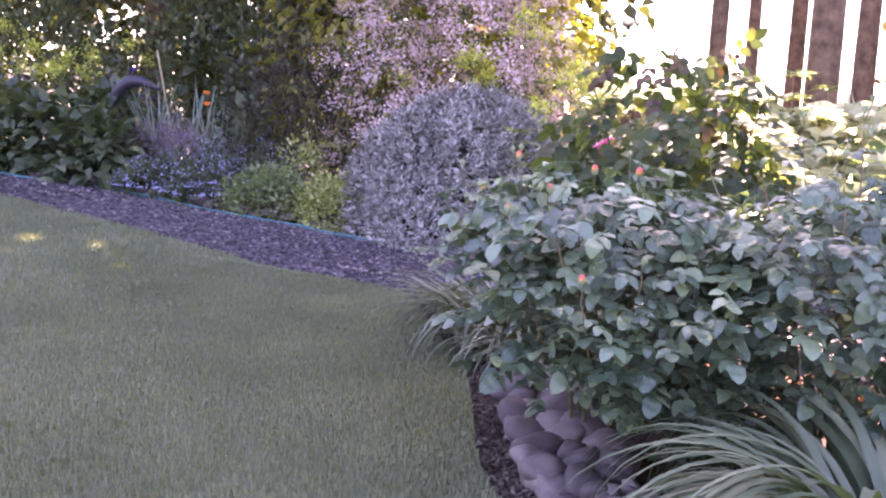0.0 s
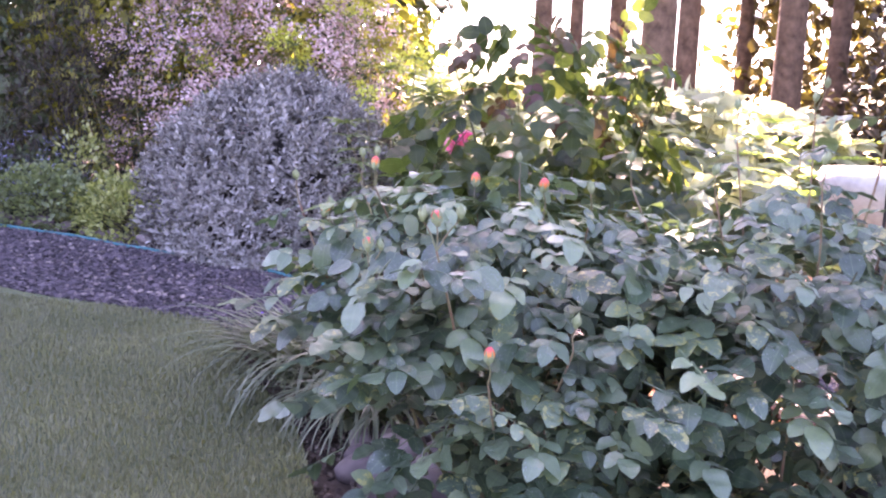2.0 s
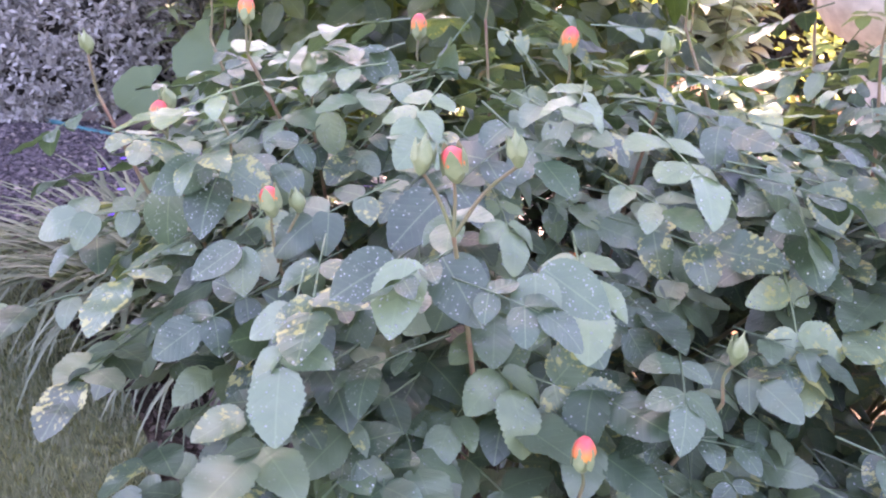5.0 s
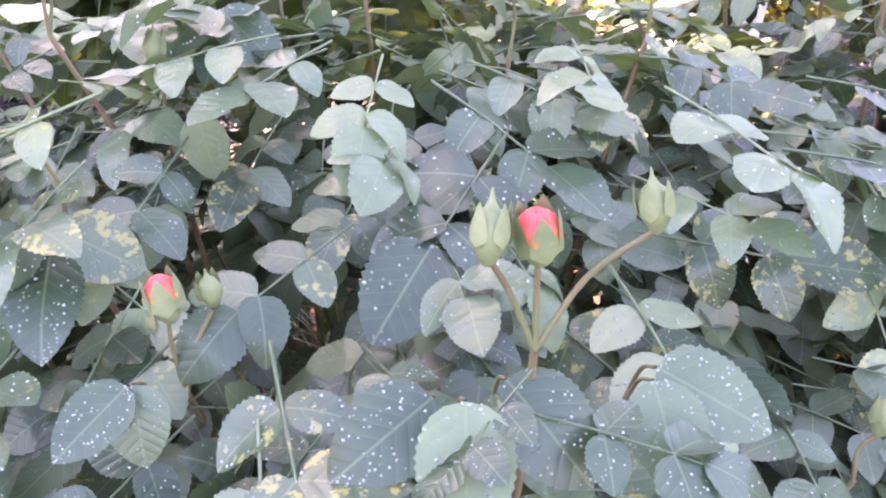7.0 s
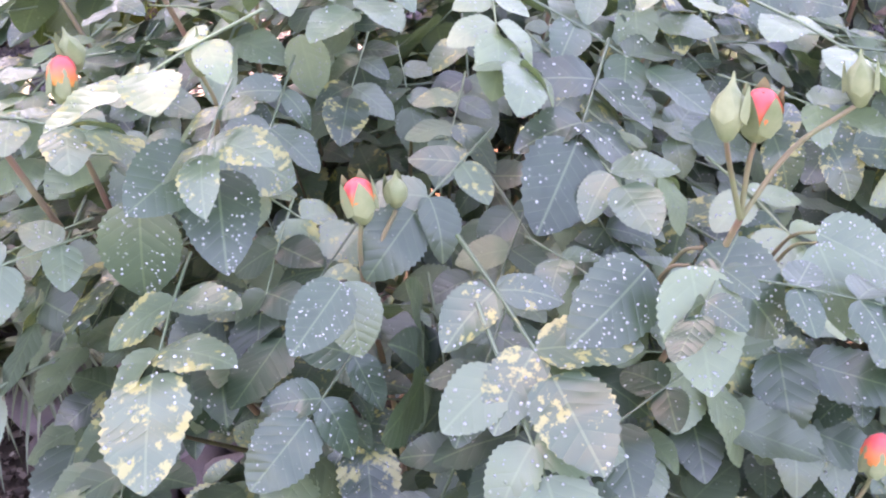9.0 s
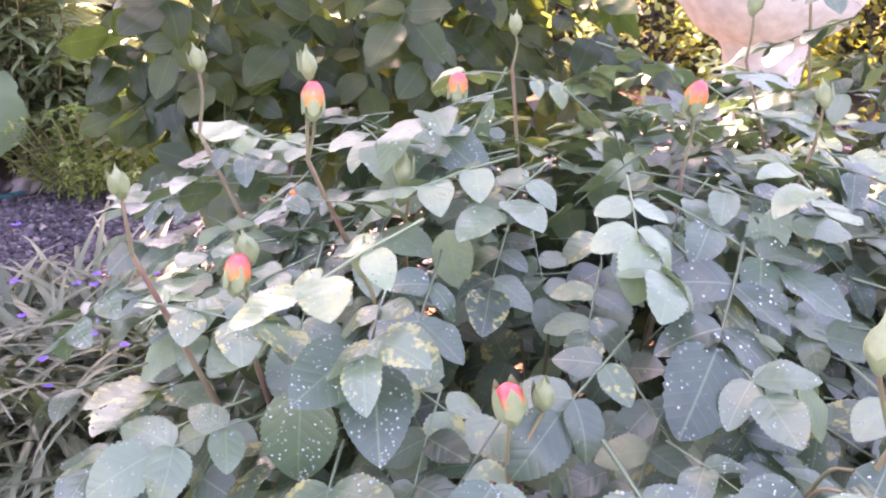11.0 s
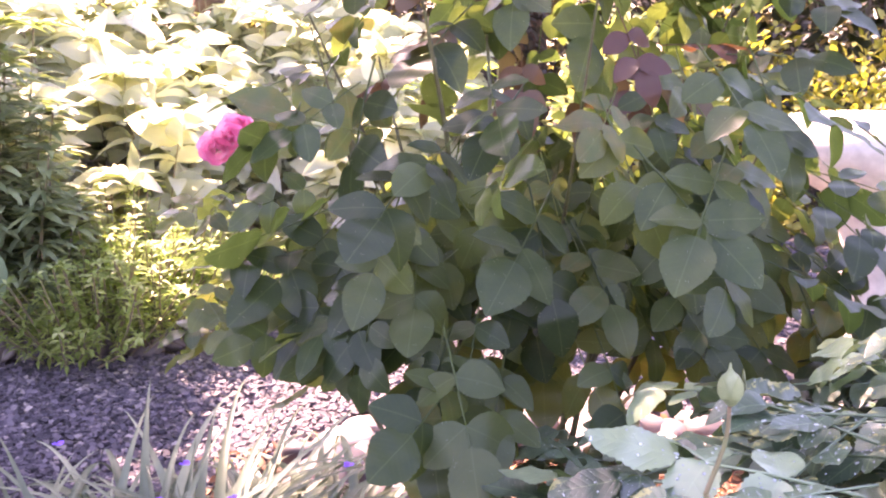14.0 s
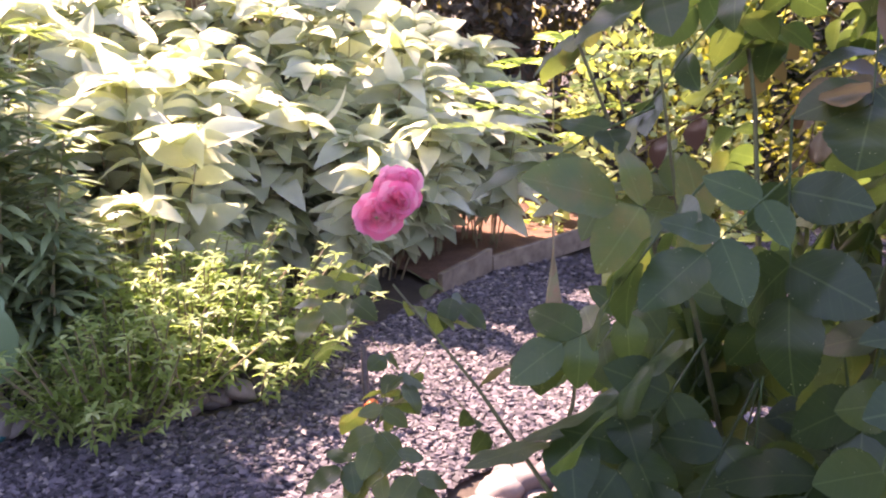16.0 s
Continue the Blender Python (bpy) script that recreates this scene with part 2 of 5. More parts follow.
ORANGE = plain_mat("orange petal", (0.85, 0.20, 0.02), (0.9, 0.32, 0.05), 60, 0.5)
WOODLEAF = leaf_mat("brown-gold wood edge leaf", [(0.1, (0.05, 0.035, 0.02)), (0.6, (0.13, 0.10, 0.045)), (0.95, (0.34, 0.27, 0.09))], 0.6, 0.45)
BARK = plain_mat("tree bark", (0.06, 0.035, 0.022), (0.19, 0.12, 0.08), 9, 0.9, 0, 0.8, 0.03)
IRON = plain_mat("black painted iron", (0.03, 0.026, 0.028), (0.07, 0.06, 0.062), 60, 0.32, 0.3, 0.15, 0.001)
PALE = plain_mat("pale cast stone", (0.50, 0.47, 0.43), (0.72, 0.69, 0.64), 22, 0.75, 0, 0.4, 0.004)
HOSE = plain_mat("teal rubber hose", (0.008, 0.10, 0.12), (0.015, 0.17, 0.19), 40, 0.4)
CANEWOOD = plain_mat("bamboo cane", (0.30, 0.24, 0.13), (0.45, 0.38, 0.24), 20, 0.6)
SLATE = plain_mat("dark bronze", (0.02, 0.02, 0.03), (0.06, 0.05, 0.07), 30, 0.45, 0.4)
BOARD = plain_mat("weathered edging board", (0.10, 0.07, 0.05), (0.20, 0.15, 0.11), 12, 0.85)
ORANGE_PLASTIC = plain_mat("orange plastic", (0.75, 0.14, 0.03), (0.85, 0.20, 0.05), 30, 0.4)


# ---- mesh helpers ----
def mesh_np(name, V, F, uv=None, mat=None, smooth=True):
    V, F = np.asarray(V, float), np.asarray(F, int)
    me = bpy.data.meshes.new(name)
    me.vertices.add(len(V))
    me.vertices.foreach_set("co", V.ravel())
    me.loops.add(F.size)
    me.loops.foreach_set("vertex_index", F.ravel())
    me.polygons.add(len(F))
    me.polygons.foreach_set("loop_start", np.arange(len(F)) * F.shape[1])
    me.polygons.foreach_set("use_smooth", np.full(len(F), smooth))
    if uv is not None:
        me.uv_layers.new(name="UVMap").data.foreach_set("uv", np.asarray(uv, float)[F.ravel()].ravel())
    me.update(calc_edges=True)
    if mat:
        me.materials.append(mat)
    return me


def unit(a):
    a = np.asarray(a, float)
    return a / np.maximum(np.linalg.norm(a, axis=-1, keepdims=True), 1e-9)


def frames_of(fwd, nrm, scale):
    """Matrices whose y runs along fwd and whose z is as near nrm as may be."""
    y = unit(fwd)
    x = unit(np.cross(y, nrm))
    z = np.cross(x, y)
    return np.stack([x, y, z], -1) * np.reshape(scale, (-1, 1, 1))


def scatter(shape, pos, M):
    V, F, uv = shape
    n = len(pos)
    allV = (np.einsum("nij,vj->nvi", M, V) + np.asarray(pos)[:, None]).reshape(-1, 3)
    allF = (F[None] + (np.arange(n) * len(V))[:, None, None]).reshape(-1, F.shape[1])
    return allV, allF, np.tile(uv, (n, 1))


def join(shapes):
    Vs, Fs, us, k = [], [], [], 0
    for V, F, uv in shapes:
        Vs.append(V), Fs.append(F + k), us.append(uv)
        k += len(V)
    return np.concatenate(Vs), np.concatenate(Fs), np.concatenate(us)


def blade_shape(length, width, rows=8, tooth=0.0, fold=0.25, droop=0.25, tip=0.75, wide_at=0.42, ends=None):
    """A leaf blade along y, folded along its rib, drooping towards the tip, with toothed edges."""
    V, uv, F = [], [], []
    for k in range(rows + 1):
        v = k / rows
        w = width / 2 * (math.sin(math.pi * v ** (math.log(0.5) / math.log(wide_at))) ** tip if 0 < v < 1 else 0.03)
        if ends and 0 < v < 1:
            top = ends[0] / (ends[0] + ends[1])
            w = width / 2 * (v ** ends[0] * (1 - v) ** ends[1]) / (top ** ends[0] * (1 - top) ** ends[1])
        w *= 1 + tooth * (1 if k % 2 else -1)
        z = -droop * length * v * v
        y = length * v * (1 - 0.25 * droop * v)
        for sgn in (-1, 0, 1):
            V.append((sgn * w, y + (0 if sgn == 0 else tooth * length * 0.15), z + abs(sgn) * w * fold))
            uv.append((sgn * w / 0.07, y / 0.07))
    for k in range(rows):
        a = 3 * k
        F += [(a, a + 1, a + 4, a + 3), (a + 1, a + 2, a + 5, a + 4)]
    return np.array(V), np.array(F), np.array(uv)


def turned(shape, m):
    V, F, uv = shape
    M = np.array(m)
    return V @ M[:3, :3].T + M[:3, 3], F, uv


def rod_shape(points, radii, sides=5):
    """A tube along points."""
    P, rings = np.asarray(points, float), []
    d = unit(np.gradient(P, axis=0))
    for k in range(len(P)):
        side = unit(np.cross(d[k], (0.31, 0.17, 0.93) if abs(d[k][2]) < 0.95 else (1, 0, 0)))
        up = np.cross(side, d[k])
        a = np.linspace(0, 2 * np.pi, sides, endpoint=False)
        rings.append(P[k] + radii[k] * (np.cos(a)[:, None] * side + np.sin(a)[:, None] * up))
    V = np.concatenate(rings)
    F = [(r * sides + i, r * sides + (i + 1) % sides, (r + 1) * sides + (i + 1) % sides, (r + 1) * sides + i) for r in range(len(P) - 1) for i in range(sides)]
    return V, np.array(F), np.zeros((len(V), 2))


def lathe_shape(profile, sides=24):
    a = np.linspace(0, 2 * np.pi, sides, endpoint=False)
    V = np.concatenate([np.stack([r * np.cos(a), r * np.sin(a), np.full(sides, z)], -1) for r, z in profile])
    F = [(r * sides + i, r * sides + (i + 1) % sides, (r + 1) * sides + (i + 1) % sides, (r + 1) * sides + i) for r in range(len(profile) - 1) for i in range(sides)]
    return V, np.array(F), np.zeros((len(V), 2))


def obj(name, shape, mat, parent=None, label="", smooth=True):
    V, F, uv = shape
    ob = new(name, mesh_np(name, V, F, uv, mat, smooth))
    if parent:
        ob.parent = parent
    if label:
        tagged(ob, label)
    return ob


def thing(name, x, y, label, category, group="", kind="", z=None):
    e = new(name)
    e.location = (x, y, gz(x, y) if z is None else z)
    return tagged(e, label, category, group, kind)


def part(name, shape, mat, parent, label="", kind=""):
    ob = obj(name, shape, mat, parent, label)
    if kind:
        tagged(ob, kind=kind)
    return ob


def set_pose(ob, M, pos):
    m = Matrix(M.tolist()).to_4x4()
    m.translation = Vector(pos)
    ob.matrix_local = m


def leaf_parts(name, shapes, mats_, pos, M, parent):
    """Leaves as objects of their own on shared meshes."""
    data = [[wet_mesh(name, s, mat, 64, j, 0.00105, 8) if mat is ROSE_LEAF else mesh_np(name, *s, mat) for mat in mats_] for j, s in enumerate(shapes)]
    for k in range(len(pos)):
        ob = new(name, data[k % len(data)][int(rng.integers(len(mats_)))])
        ob.parent = parent
        set_pose(ob, M[k], pos[k])


def in_poly(P, poly):
    x, y = P[:, 0], P[:, 1]
    q = np.asarray(poly, float)
    inside = np.zeros(len(P), bool)
    for (x1, y1), (x2, y2) in zip(q, np.roll(q, -1, 0)):
        cross_ = (y1 > y) != (y2 > y)
        inside ^= cross_ & (x < (x2 - x1) * (y - y1) / (y2 - y1 + 1e-12) + x1)
    return inside


def random_dirs(n):
    return unit(rng.normal(size=(n, 3)))


# ---- ground ----
def sheet(name, poly, mat, lift, label, category):
    bm = bmesh.new()
    vs = [bm.verts.new((x, y, gz(x, y) + lift)) for x, y in poly]
    f = bm.faces.new(vs)
    bmesh.ops.triangulate(bm, faces=[f])
    bmesh.ops.recalc_face_normals(bm, faces=bm.faces)
    me = bpy.data.meshes.new(name)
    bm.to_mesh(me)
    bm.free()
    me.materials.append(mat)
    return tagged(new(name, me), label, category, kind="structure")


def smooth_line(pts, per=6):
    """Catmull-Rom through the points."""
    P = [np.array(p, float) for p in pts]
    P = [2 * P[0] - P[1], *P, 2 * P[-1] - P[-2]]
    out = []
    for a, b_, c, d in zip(P, P[1:], P[2:], P[3:]):
        for k in range(per):
            t = k / per
            out.append(0.5 * (2 * b_ + (c - a) * t + (2 * a - 5 * b_ + 4 * c - d) * t * t + (3 * b_ - a - 3 * c + d) * t ** 3))
    out.append(P[-2])
    return out


bm = bmesh.new()
R = 400
for x, y in ((-R, -R), (R, -R), (R, R), (-R, R)):
    bm.verts.new((x, y, gz(x, y) - 0.012))
bm.faces.new(bm.verts)
me = bpy.data.meshes.new("ground")
bm.to_mesh(me)
bm.free()
me.materials.append(SOIL)
tagged(new("ground", me), "dark bare soil under the garden beds and trees", "soil", kind="structure")

LAWN_FAR = smooth_line([(-9, 9.6), (-4.95, 8.08), (-3.8, 7.63), (-2.77, 7.18), (-1.85, 6.75), (-1.2, 6.62), (-0.67, 6.45), (-0.42, 5.9), (-0.22, 5.43), (0.0, 4.96), (0.14, 4.4), (0.24, 3.9), (0.33, 3.59), (0.48, 3.25), (0.75, 2.6), (1.2, 2.15), (2.0, 1.8), (4.0, 1.4)])
LAWN_POLY = [(p[0], p[1]) for p in LAWN_FAR] + [(9, 1), (9, -12), (-16, -12), (-16, 12)]
sheet("lawn", LAWN_POLY, LAWN, 0.012, "short mown green lawn with worn paler patches", "lawn")
NEAR_SIDE = smooth_line([(-9, 9.55), (-4.95, 8.1), (-3.8, 7.65), (-2.77, 7.2), (-1.85, 6.76), (-1.2, 6.62), (-0.67, 6.44), (-0.2, 6.3), (0.5, 6.35), (1.2, 6.6), (1.6, 6.75), (2.15, 6.5), (2.6, 6.15), (3.2, 5.2), (4.6, 4.0)])
FAR_SIDE = smooth_line([(-9.5, 11.0), (-6.2, 9.6), (-4.9, 9.6), (-3.1, 8.95), (-2.3, 8.8), (-1.5, 8.5), (-1.0, 8.42), (0.0, 7.92), (0.4, 7.9), (0.8, 7.78), (1.25, 7.72), (2.0, 8.2), (3.1, 8.65), (4.0, 8.85), (7.0, 8.4)])
PATH_POLY = [(p[0], p[1]) for p in NEAR_SIDE] + [(p[0], p[1]) for p in FAR_SIDE[::-1]]
sheet("gravel_path", PATH_POLY, GRAVEL, 0.004, "purple-grey crushed gravel path curving round the beds", "gravel path")
sheet("leaf_litter", [(0.6, 5.6), (1.0, 5.3), (2.0, 5.25), (2.6, 5.3), (2.4, 5.9), (1.7, 6.5), (1.0, 6.4), (0.6, 6.1)], LITTER, 0.001, "reddish dry leaf and bark litter under the roses", "leaf litter")
sheet("bark_mulch", [(3.0, 8.8), (3.4, 8.78), (4.1, 9.0), (7, 8.6), (7, 12), (3.2, 11.5)], LITTER, 0.02, "reddish brown bark mulch behind an edging board", "mulch")

# gravel chips
cube = np.array([(x, y, z) for x in (-1, 1) for y in (-1, 1) for z in (-1, 1)], float) * (0.5, 0.36, 0.24)
cubeF = np.array([(0, 1, 3, 2), (4, 6, 7, 5), (0, 4, 5, 1), (2, 3, 7, 6), (0, 2, 6, 4), (1, 5, 7, 3)])
cube *= rng.uniform(0.75, 1.1, (8, 1))


def chips(n, box, size):
    P = rng.uniform((box[0], box[1]), (box[2], box[3]), (n, 2))
    P = P[in_poly(P, PATH_POLY)]
    pos = np.column_stack([P, gz(P[:, 0], P[:, 1]) + 0.006 + rng.uniform(0, 0.008, len(P))])
    f = random_dirs(len(P)) * (1, 1, 0.35)
    up = random_dirs(len(P)) * 0.4 + (0, 0, 1)
    return scatter((cube, cubeF, np.zeros((8, 2))), pos, frames_of(f, up, size * rng.uniform(0.55, 1.3, len(P))))


gravel = obj("gravel", join([chips(52000, (-0.9, 6.2, 3.6, 8.7), 0.023), chips(12000, (2.6, 3.8, 6.5, 8.9), 0.03), chips(22000, (-4.5, 6.3, -0.9, 9.6), 0.032), chips(5000, (-8, 7.5, -4.5, 11), 0.04)]), CHIP, smooth=False)
tagged(gravel, "purple-grey crushed gravel chips on the path", "gravel", kind="stuff")

# turf blades
tri = (np.array([(-1, 0, 0), (1, 0, 0), (0.55, 0.25, 0.6), (-0.55, 0.25, 0.6)]) * (0.0022, 0.03, 0.03), np.array([(0, 1, 2, 3)]), np.zeros((4, 2)))


def turf(n, box, size):
    P = rng.uniform((box[0], box[1]), (box[2], box[3]), (n, 2))
    rim = np.minimum(np.minimum(P[:, 0] - box[0], box[2] + 9 - P[:, 0]), np.minimum(P[:, 1] - box[1], box[3] + 9 - P[:, 1]))
    P = P[in_poly(P, LAWN_POLY) & (rim > rng.uniform(0, 0.7, n) ** 1.5)]
    pos = np.column_stack([P, gz(P[:, 0], P[:, 1]) + 0.010])
    f = random_dirs(len(P)) * (1, 1, 0)
    return scatter(tri, pos, frames_of(f, np.array([0, 0, 1]) + 0 * f, size * rng.uniform(0.6, 1.4, len(P))))


tagged(obj("grass", join([turf(160000, (-2.7, 2.3, 0.6, 6.6), 1.1), turf(60000, (-6.2, 4.0, -2.0, 8.5), 1.5)]), BLADE), "short mown grass blades of the lawn", "grass", kind="stuff")


# ---- stones ----
def stone_mesh(seed):
    bm = bmesh.new()
    bmesh.ops.create_icosphere(bm, subdivisions=3, radius=0.5)
    for v in bm.verts:
        d = v.co.normalized()
        v.co *= 1 + 0.22 * noise.noise(d * 1.3 + Vector((seed * 7.1, 0, 0))) + 0.05 * noise.noise(d * 4 + Vector((0, seed * 3.3, 0)))
        v.co.z *= 0.72
    me = bpy.data.meshes.new("stone")
    bm.to_mesh(me)
    bm.free()
    me.polygons.foreach_set("use_smooth", [True] * len(me.polygons))
    me.materials.append(STONE)
    return me


STONES = [stone_mesh(k) for k in range(7)]


def stone(x, y, size, group, label, lift=0.0):
    ob = new("stone", STONES[int(rng.integers(7))])
    ob.location = (x, y, gz(x, y) + size * 0.22 + lift)
    ob.rotation_euler = (rng.uniform(-0.6, 0.6), rng.uniform(-0.6, 0.6), rng.uniform(0, 6.28))
    ob.scale = (size * rng.uniform(0.9, 1.35), size * rng.uniform(0.75, 1.0), size * rng.uniform(0.7, 1.0))
    return tagged(ob, label, "stone", group)


edge = smooth_line([(-0.12, 5.75), (0.1, 5.3), (0.22, 4.75), (0.32, 4.3), (0.38, 3.95), (0.47, 3.65), (0.6, 3.35), (0.9, 2.95)], 6)
for k, p in enumerate(edge):
    for row in range(3):
        stone(p[0] + 0.06 + row * 0.125 + rng.uniform(-0.03, 0.03), p[1] + row * 0.06 + rng.uniform(-0.03, 0.03), rng.choice((0.09, 0.12, 0.15, 0.19)) * rng.uniform(0.9, 1.1), "stones edging the rose bed",
              "smooth mauve-grey river stone edging the rose bed", 0.02 * row)
far_edge = smooth_line([(1.0, 6.35), (1.35, 6.5), (1.65, 6.6), (2.1, 6.4), (2.45, 6.1), (2.7, 5.7)], 5)
for k, p in enumerate(far_edge):
    for row in range(3):
        stone(p[0] - row * 0.05 + rng.uniform(-0.05, 0.05), p[1] - row * 0.2 + rng.uniform(-0.05, 0.05), rng.uniform(0.13, 0.22), "stones behind the roses", "rounded grey-brown stone lying in dry litter")
border = [p for p in FAR_SIDE if -6.0 < p[0] < 1.35]
for k, p in enumerate(border):
    for row in (0, 1):
        stone(p[0] + row * 0.12 + rng.uniform(-0.06, 0.06), p[1] + 0.12 + rng.uniform(-0.04, 0.06), rng.uniform(0.10, 0.19), "stones edging the flower border", "grey fieldstone edging the flower border")

# crumbs of soil and bark along the lawn's edge
strip = np.array([(q[0], q[1]) for q in LAWN_FAR if 2.2 < q[1] < 6.2])
P = strip[rng.integers(len(strip), size=2600)] + rng.normal(0, 0.03, (2600, 2)) + np.column_stack([rng.uniform(-0.01, 0.24, 2600), rng.uniform(-0.02, 0.1, 2600)])
crumbs = scatter((cube, cubeF, np.zeros((8, 2))), np.column_stack([P, gz(P[:, 0], P[:, 1]) + rng.uniform(-0.004, 0.012, len(P))]), frames_of(random_dirs(len(P)) * (1, 1, 0.4), random_dirs(len(P)) * 0.5 + (0, 0, 1), rng.uniform(0.006, 0.022, len(P))))
CRUMB = leaf_mat("soil crumb", [(0.1, (0.03, 0.022, 0.018)), (0.7, (0.10, 0.075, 0.06)), (0.97, (0.24, 0.20, 0.16))], 0.9, 0.0, spec=0.2)
tagged(obj("soil_crumbs", crumbs, CRUMB, smooth=False), "loose brown soil crumbs and bark along the lawn edge", "soil", kind="stuff")

# ---- garden hose ----
H = smooth_line([(-9, 10.6), (-6.0, 9.46), (-4.9, 9.5), (-3.14, 8.88), (-2.33, 8.7), (-1.58, 8.42), (-1.0, 8.3), (-0.3, 7.85), (0.05, 7.72), (0.28, 7.86), (0.5, 8.04), (0.68, 8.24)], 8)
obj_h = obj("garden_hose", rod_shape([(p[0], p[1], gz(p[0], p[1]) + 0.02 + 0.004 * math.sin(k)) for k, p in enumerate(H)], [0.0135] * len(H), 8), HOSE)
tagged(obj_h, "teal rubber garden hose lying along the gravel path", "garden hose")


# ---- roses ----
def compound_leaf(size, seed, tooth=0.045, ends=(0.46, 0.72), wide=1.0):
    r = np.random.default_rng(seed)
    L = size
    shapes = [rod_shape([(0, 0, 0), (0, L * 0.9, 0.03 * L), (0, L * 1.9, -0.02 * L)], [0.0016, 0.0013, 0.001], 4)]
    def leaflet(k, at, ang, tilt):
        k *= r.uniform(0.85, 1.12)
        s = blade_shape(L * k, L * k * wide * r.uniform(0.66, 0.76), 24, tooth, 0.1 + r.uniform(-0.16, 0.2), 0.16 + r.uniform(-0.16, 0.26), ends=ends)
        s[0][:, 2] += 0.02 * L * np.sin(s[0][:, 1] / L * 13 + seed) * np.abs(s[0][:, 0]) / (0.3 * L) + 0.06 * s[0][:, 0] * np.sin(s[0][:, 1] / L * 4 + seed)
        return turned(s, pose(0, at, 0, r.uniform(-18, 10), tilt + r.uniform(-14, 14), ang + r.uniform(-8, 8)))
    shapes.append(leaflet(1.05, L * 1.85, 0, 0))
    for side in (1, -1):
        shapes.append(leaflet(0.92, L * 1.55, side * -62, side * 8))
        shapes.append(leaflet(0.75, L * 0.8, side * -68, side * 8))
    return join(shapes)


def beads(shape, n, seed, size=0.0016, first=0):
    """Round water drops standing on the upper side of a leaf shape, as a shape of their own."""
    V, F, _ = shape
    r = np.random.default_rng(seed)
    F = F[first:]
    q = V[F[r.integers(len(F), size=n)]]
    w = r.dirichlet((1, 1, 1, 1), n)
    at_ = (q * w[:, :, None]).sum(1)
    nrm = unit(np.cross(q[:, 2] - q[:, 0], q[:, 3] - q[:, 1]))
    dome = lathe_shape([(1.0, 0.0), (0.75, 0.55), (0.05, 0.8)], 5)
    side = np.cross(nrm, (0.3, 0.8, 0.52))
    return scatter(dome, at_ + nrm * 0.0002, frames_of(side, nrm, size * r.uniform(0.45, 1.0, n) ** 1.5 * 1.5))


def wet_mesh(name, shape, mat, n, seed, size=0.0016, first=0):
    """A leaf mesh with its drops of water."""
    b_ = beads(shape, n, seed, size, first)
    me_ = mesh_np(name, *join([shape, b_]), mat)
    me_.materials.append(DROP)
    me_.polygons.foreach_set("material_index", np.repeat([0, 1], [len(shape[1]), len(b_[1])]))
    me_.update()
    return me_


def bud_shapes():
    calyx = lathe_shape([(0.0018, -0.017), (0.0045, -0.015), (0.0075, -0.011), (0.0098, -0.005), (0.0108, 0.001), (0.0100, 0.005)], 12)
    green = lathe_shape([(0.0018, -0.018), (0.0048, -0.0155), (0.0070, -0.011), (0.0080, -0.009), (0.0112, -0.003), (0.0112, 0.004), (0.0080, 0.011), (0.0038, 0.0155), (0.0016, 0.020), (0.0006, 0.026)], 12)
    petal = lathe_shape([(0.009, -0.003), (0.0118, 0.003), (0.0122, 0.008), (0.0106, 0.0135), (0.0074, 0.0185), (0.004, 0.0215), (0.0005, 0.0208)], 14)
    V = petal[0]
    ang = np.arctan2(V[:, 1], V[:, 0])
    V[:, :2] *= (1 + 0.14 * np.abs(np.sin(2.5 * ang + 110 * V[:, 2])) - 0.06)[:, None]
    sep = turned(blade_shape(0.025, 0.0125, 6, 0, 0.35, -0.16, ends=(0.3, 0.9)), pose(0, 0.0126, -0.006, 84))
    return calyx, green, petal, sep


CALYX_S, GREEN_S, PETAL_S, SEPAL_S = bud_shapes()
BUD_MESH = {"calyx": mesh_np("calyx", *CALYX_S, CALYX), "green": mesh_np("bud", *GREEN_S, CALYX), "petal": mesh_np("petals", *PETAL_S, SALMON), "sepal": mesh_np("sepal", *SEPAL_S, CALYX)}


def bud(parent, p, open_, base, size=1.0):
    """A rose bud on its stalk, in the parent's own space; open_ is 0 for a green bud, 0.5 for one that shows a little colour, 1 for an opening one."""
    p, base = Vector(p), Vector(base)
    mid = (p + base) / 2 + Vector((rng.uniform(-0.006, 0.006), rng.uniform(-0.006, 0.006), 0.0))
    stalk = obj("bud_stalk", rod_shape(smooth_line([base, mid, p - Vector((0, 0, 0.014 * size))], 5), np.linspace(0.0021, 0.0016, 11), 6), GREEN_STEM, parent)
    head = new("bud", BUD_MESH["calyx" if open_ else "green"])
    head.parent = stalk
    at_bud = Matrix.Translation(p) @ pose(0, 0, 0, rng.uniform(-14, 14), rng.uniform(-14, 14), rng.uniform(0, 360)) @ Matrix.Scale(size * rng.uniform(0.9, 1.1) * (1.0 if open_ else 0.85), 4)
    head.matrix_local = at_bud
    if open_:
        tagged(head, "opening rose bud with salmon and orange petals")
        q = new("petals", BUD_MESH["petal"])
        q.parent = stalk
        q.matrix_local = at_bud @ Matrix.Diagonal((1, 1, 1.12 if open_ == 1 else 0.88, 1))
    for k in range(5 if open_ else 3):
        sp = new("sepal", BUD_MESH["sepal"])
        sp.parent = stalk
        spread = 1.0 if open_ == 1 else 1.32 if open_ else 0.95
        sp.matrix_local = at_bud @ pose(0, 0, 0.0 if open_ != 1 else -0.004, 0, 0, 72 * k + 20) @ Matrix.Diagonal((spread, 1.0, min(spread, 1.08), 1))
    return stalk


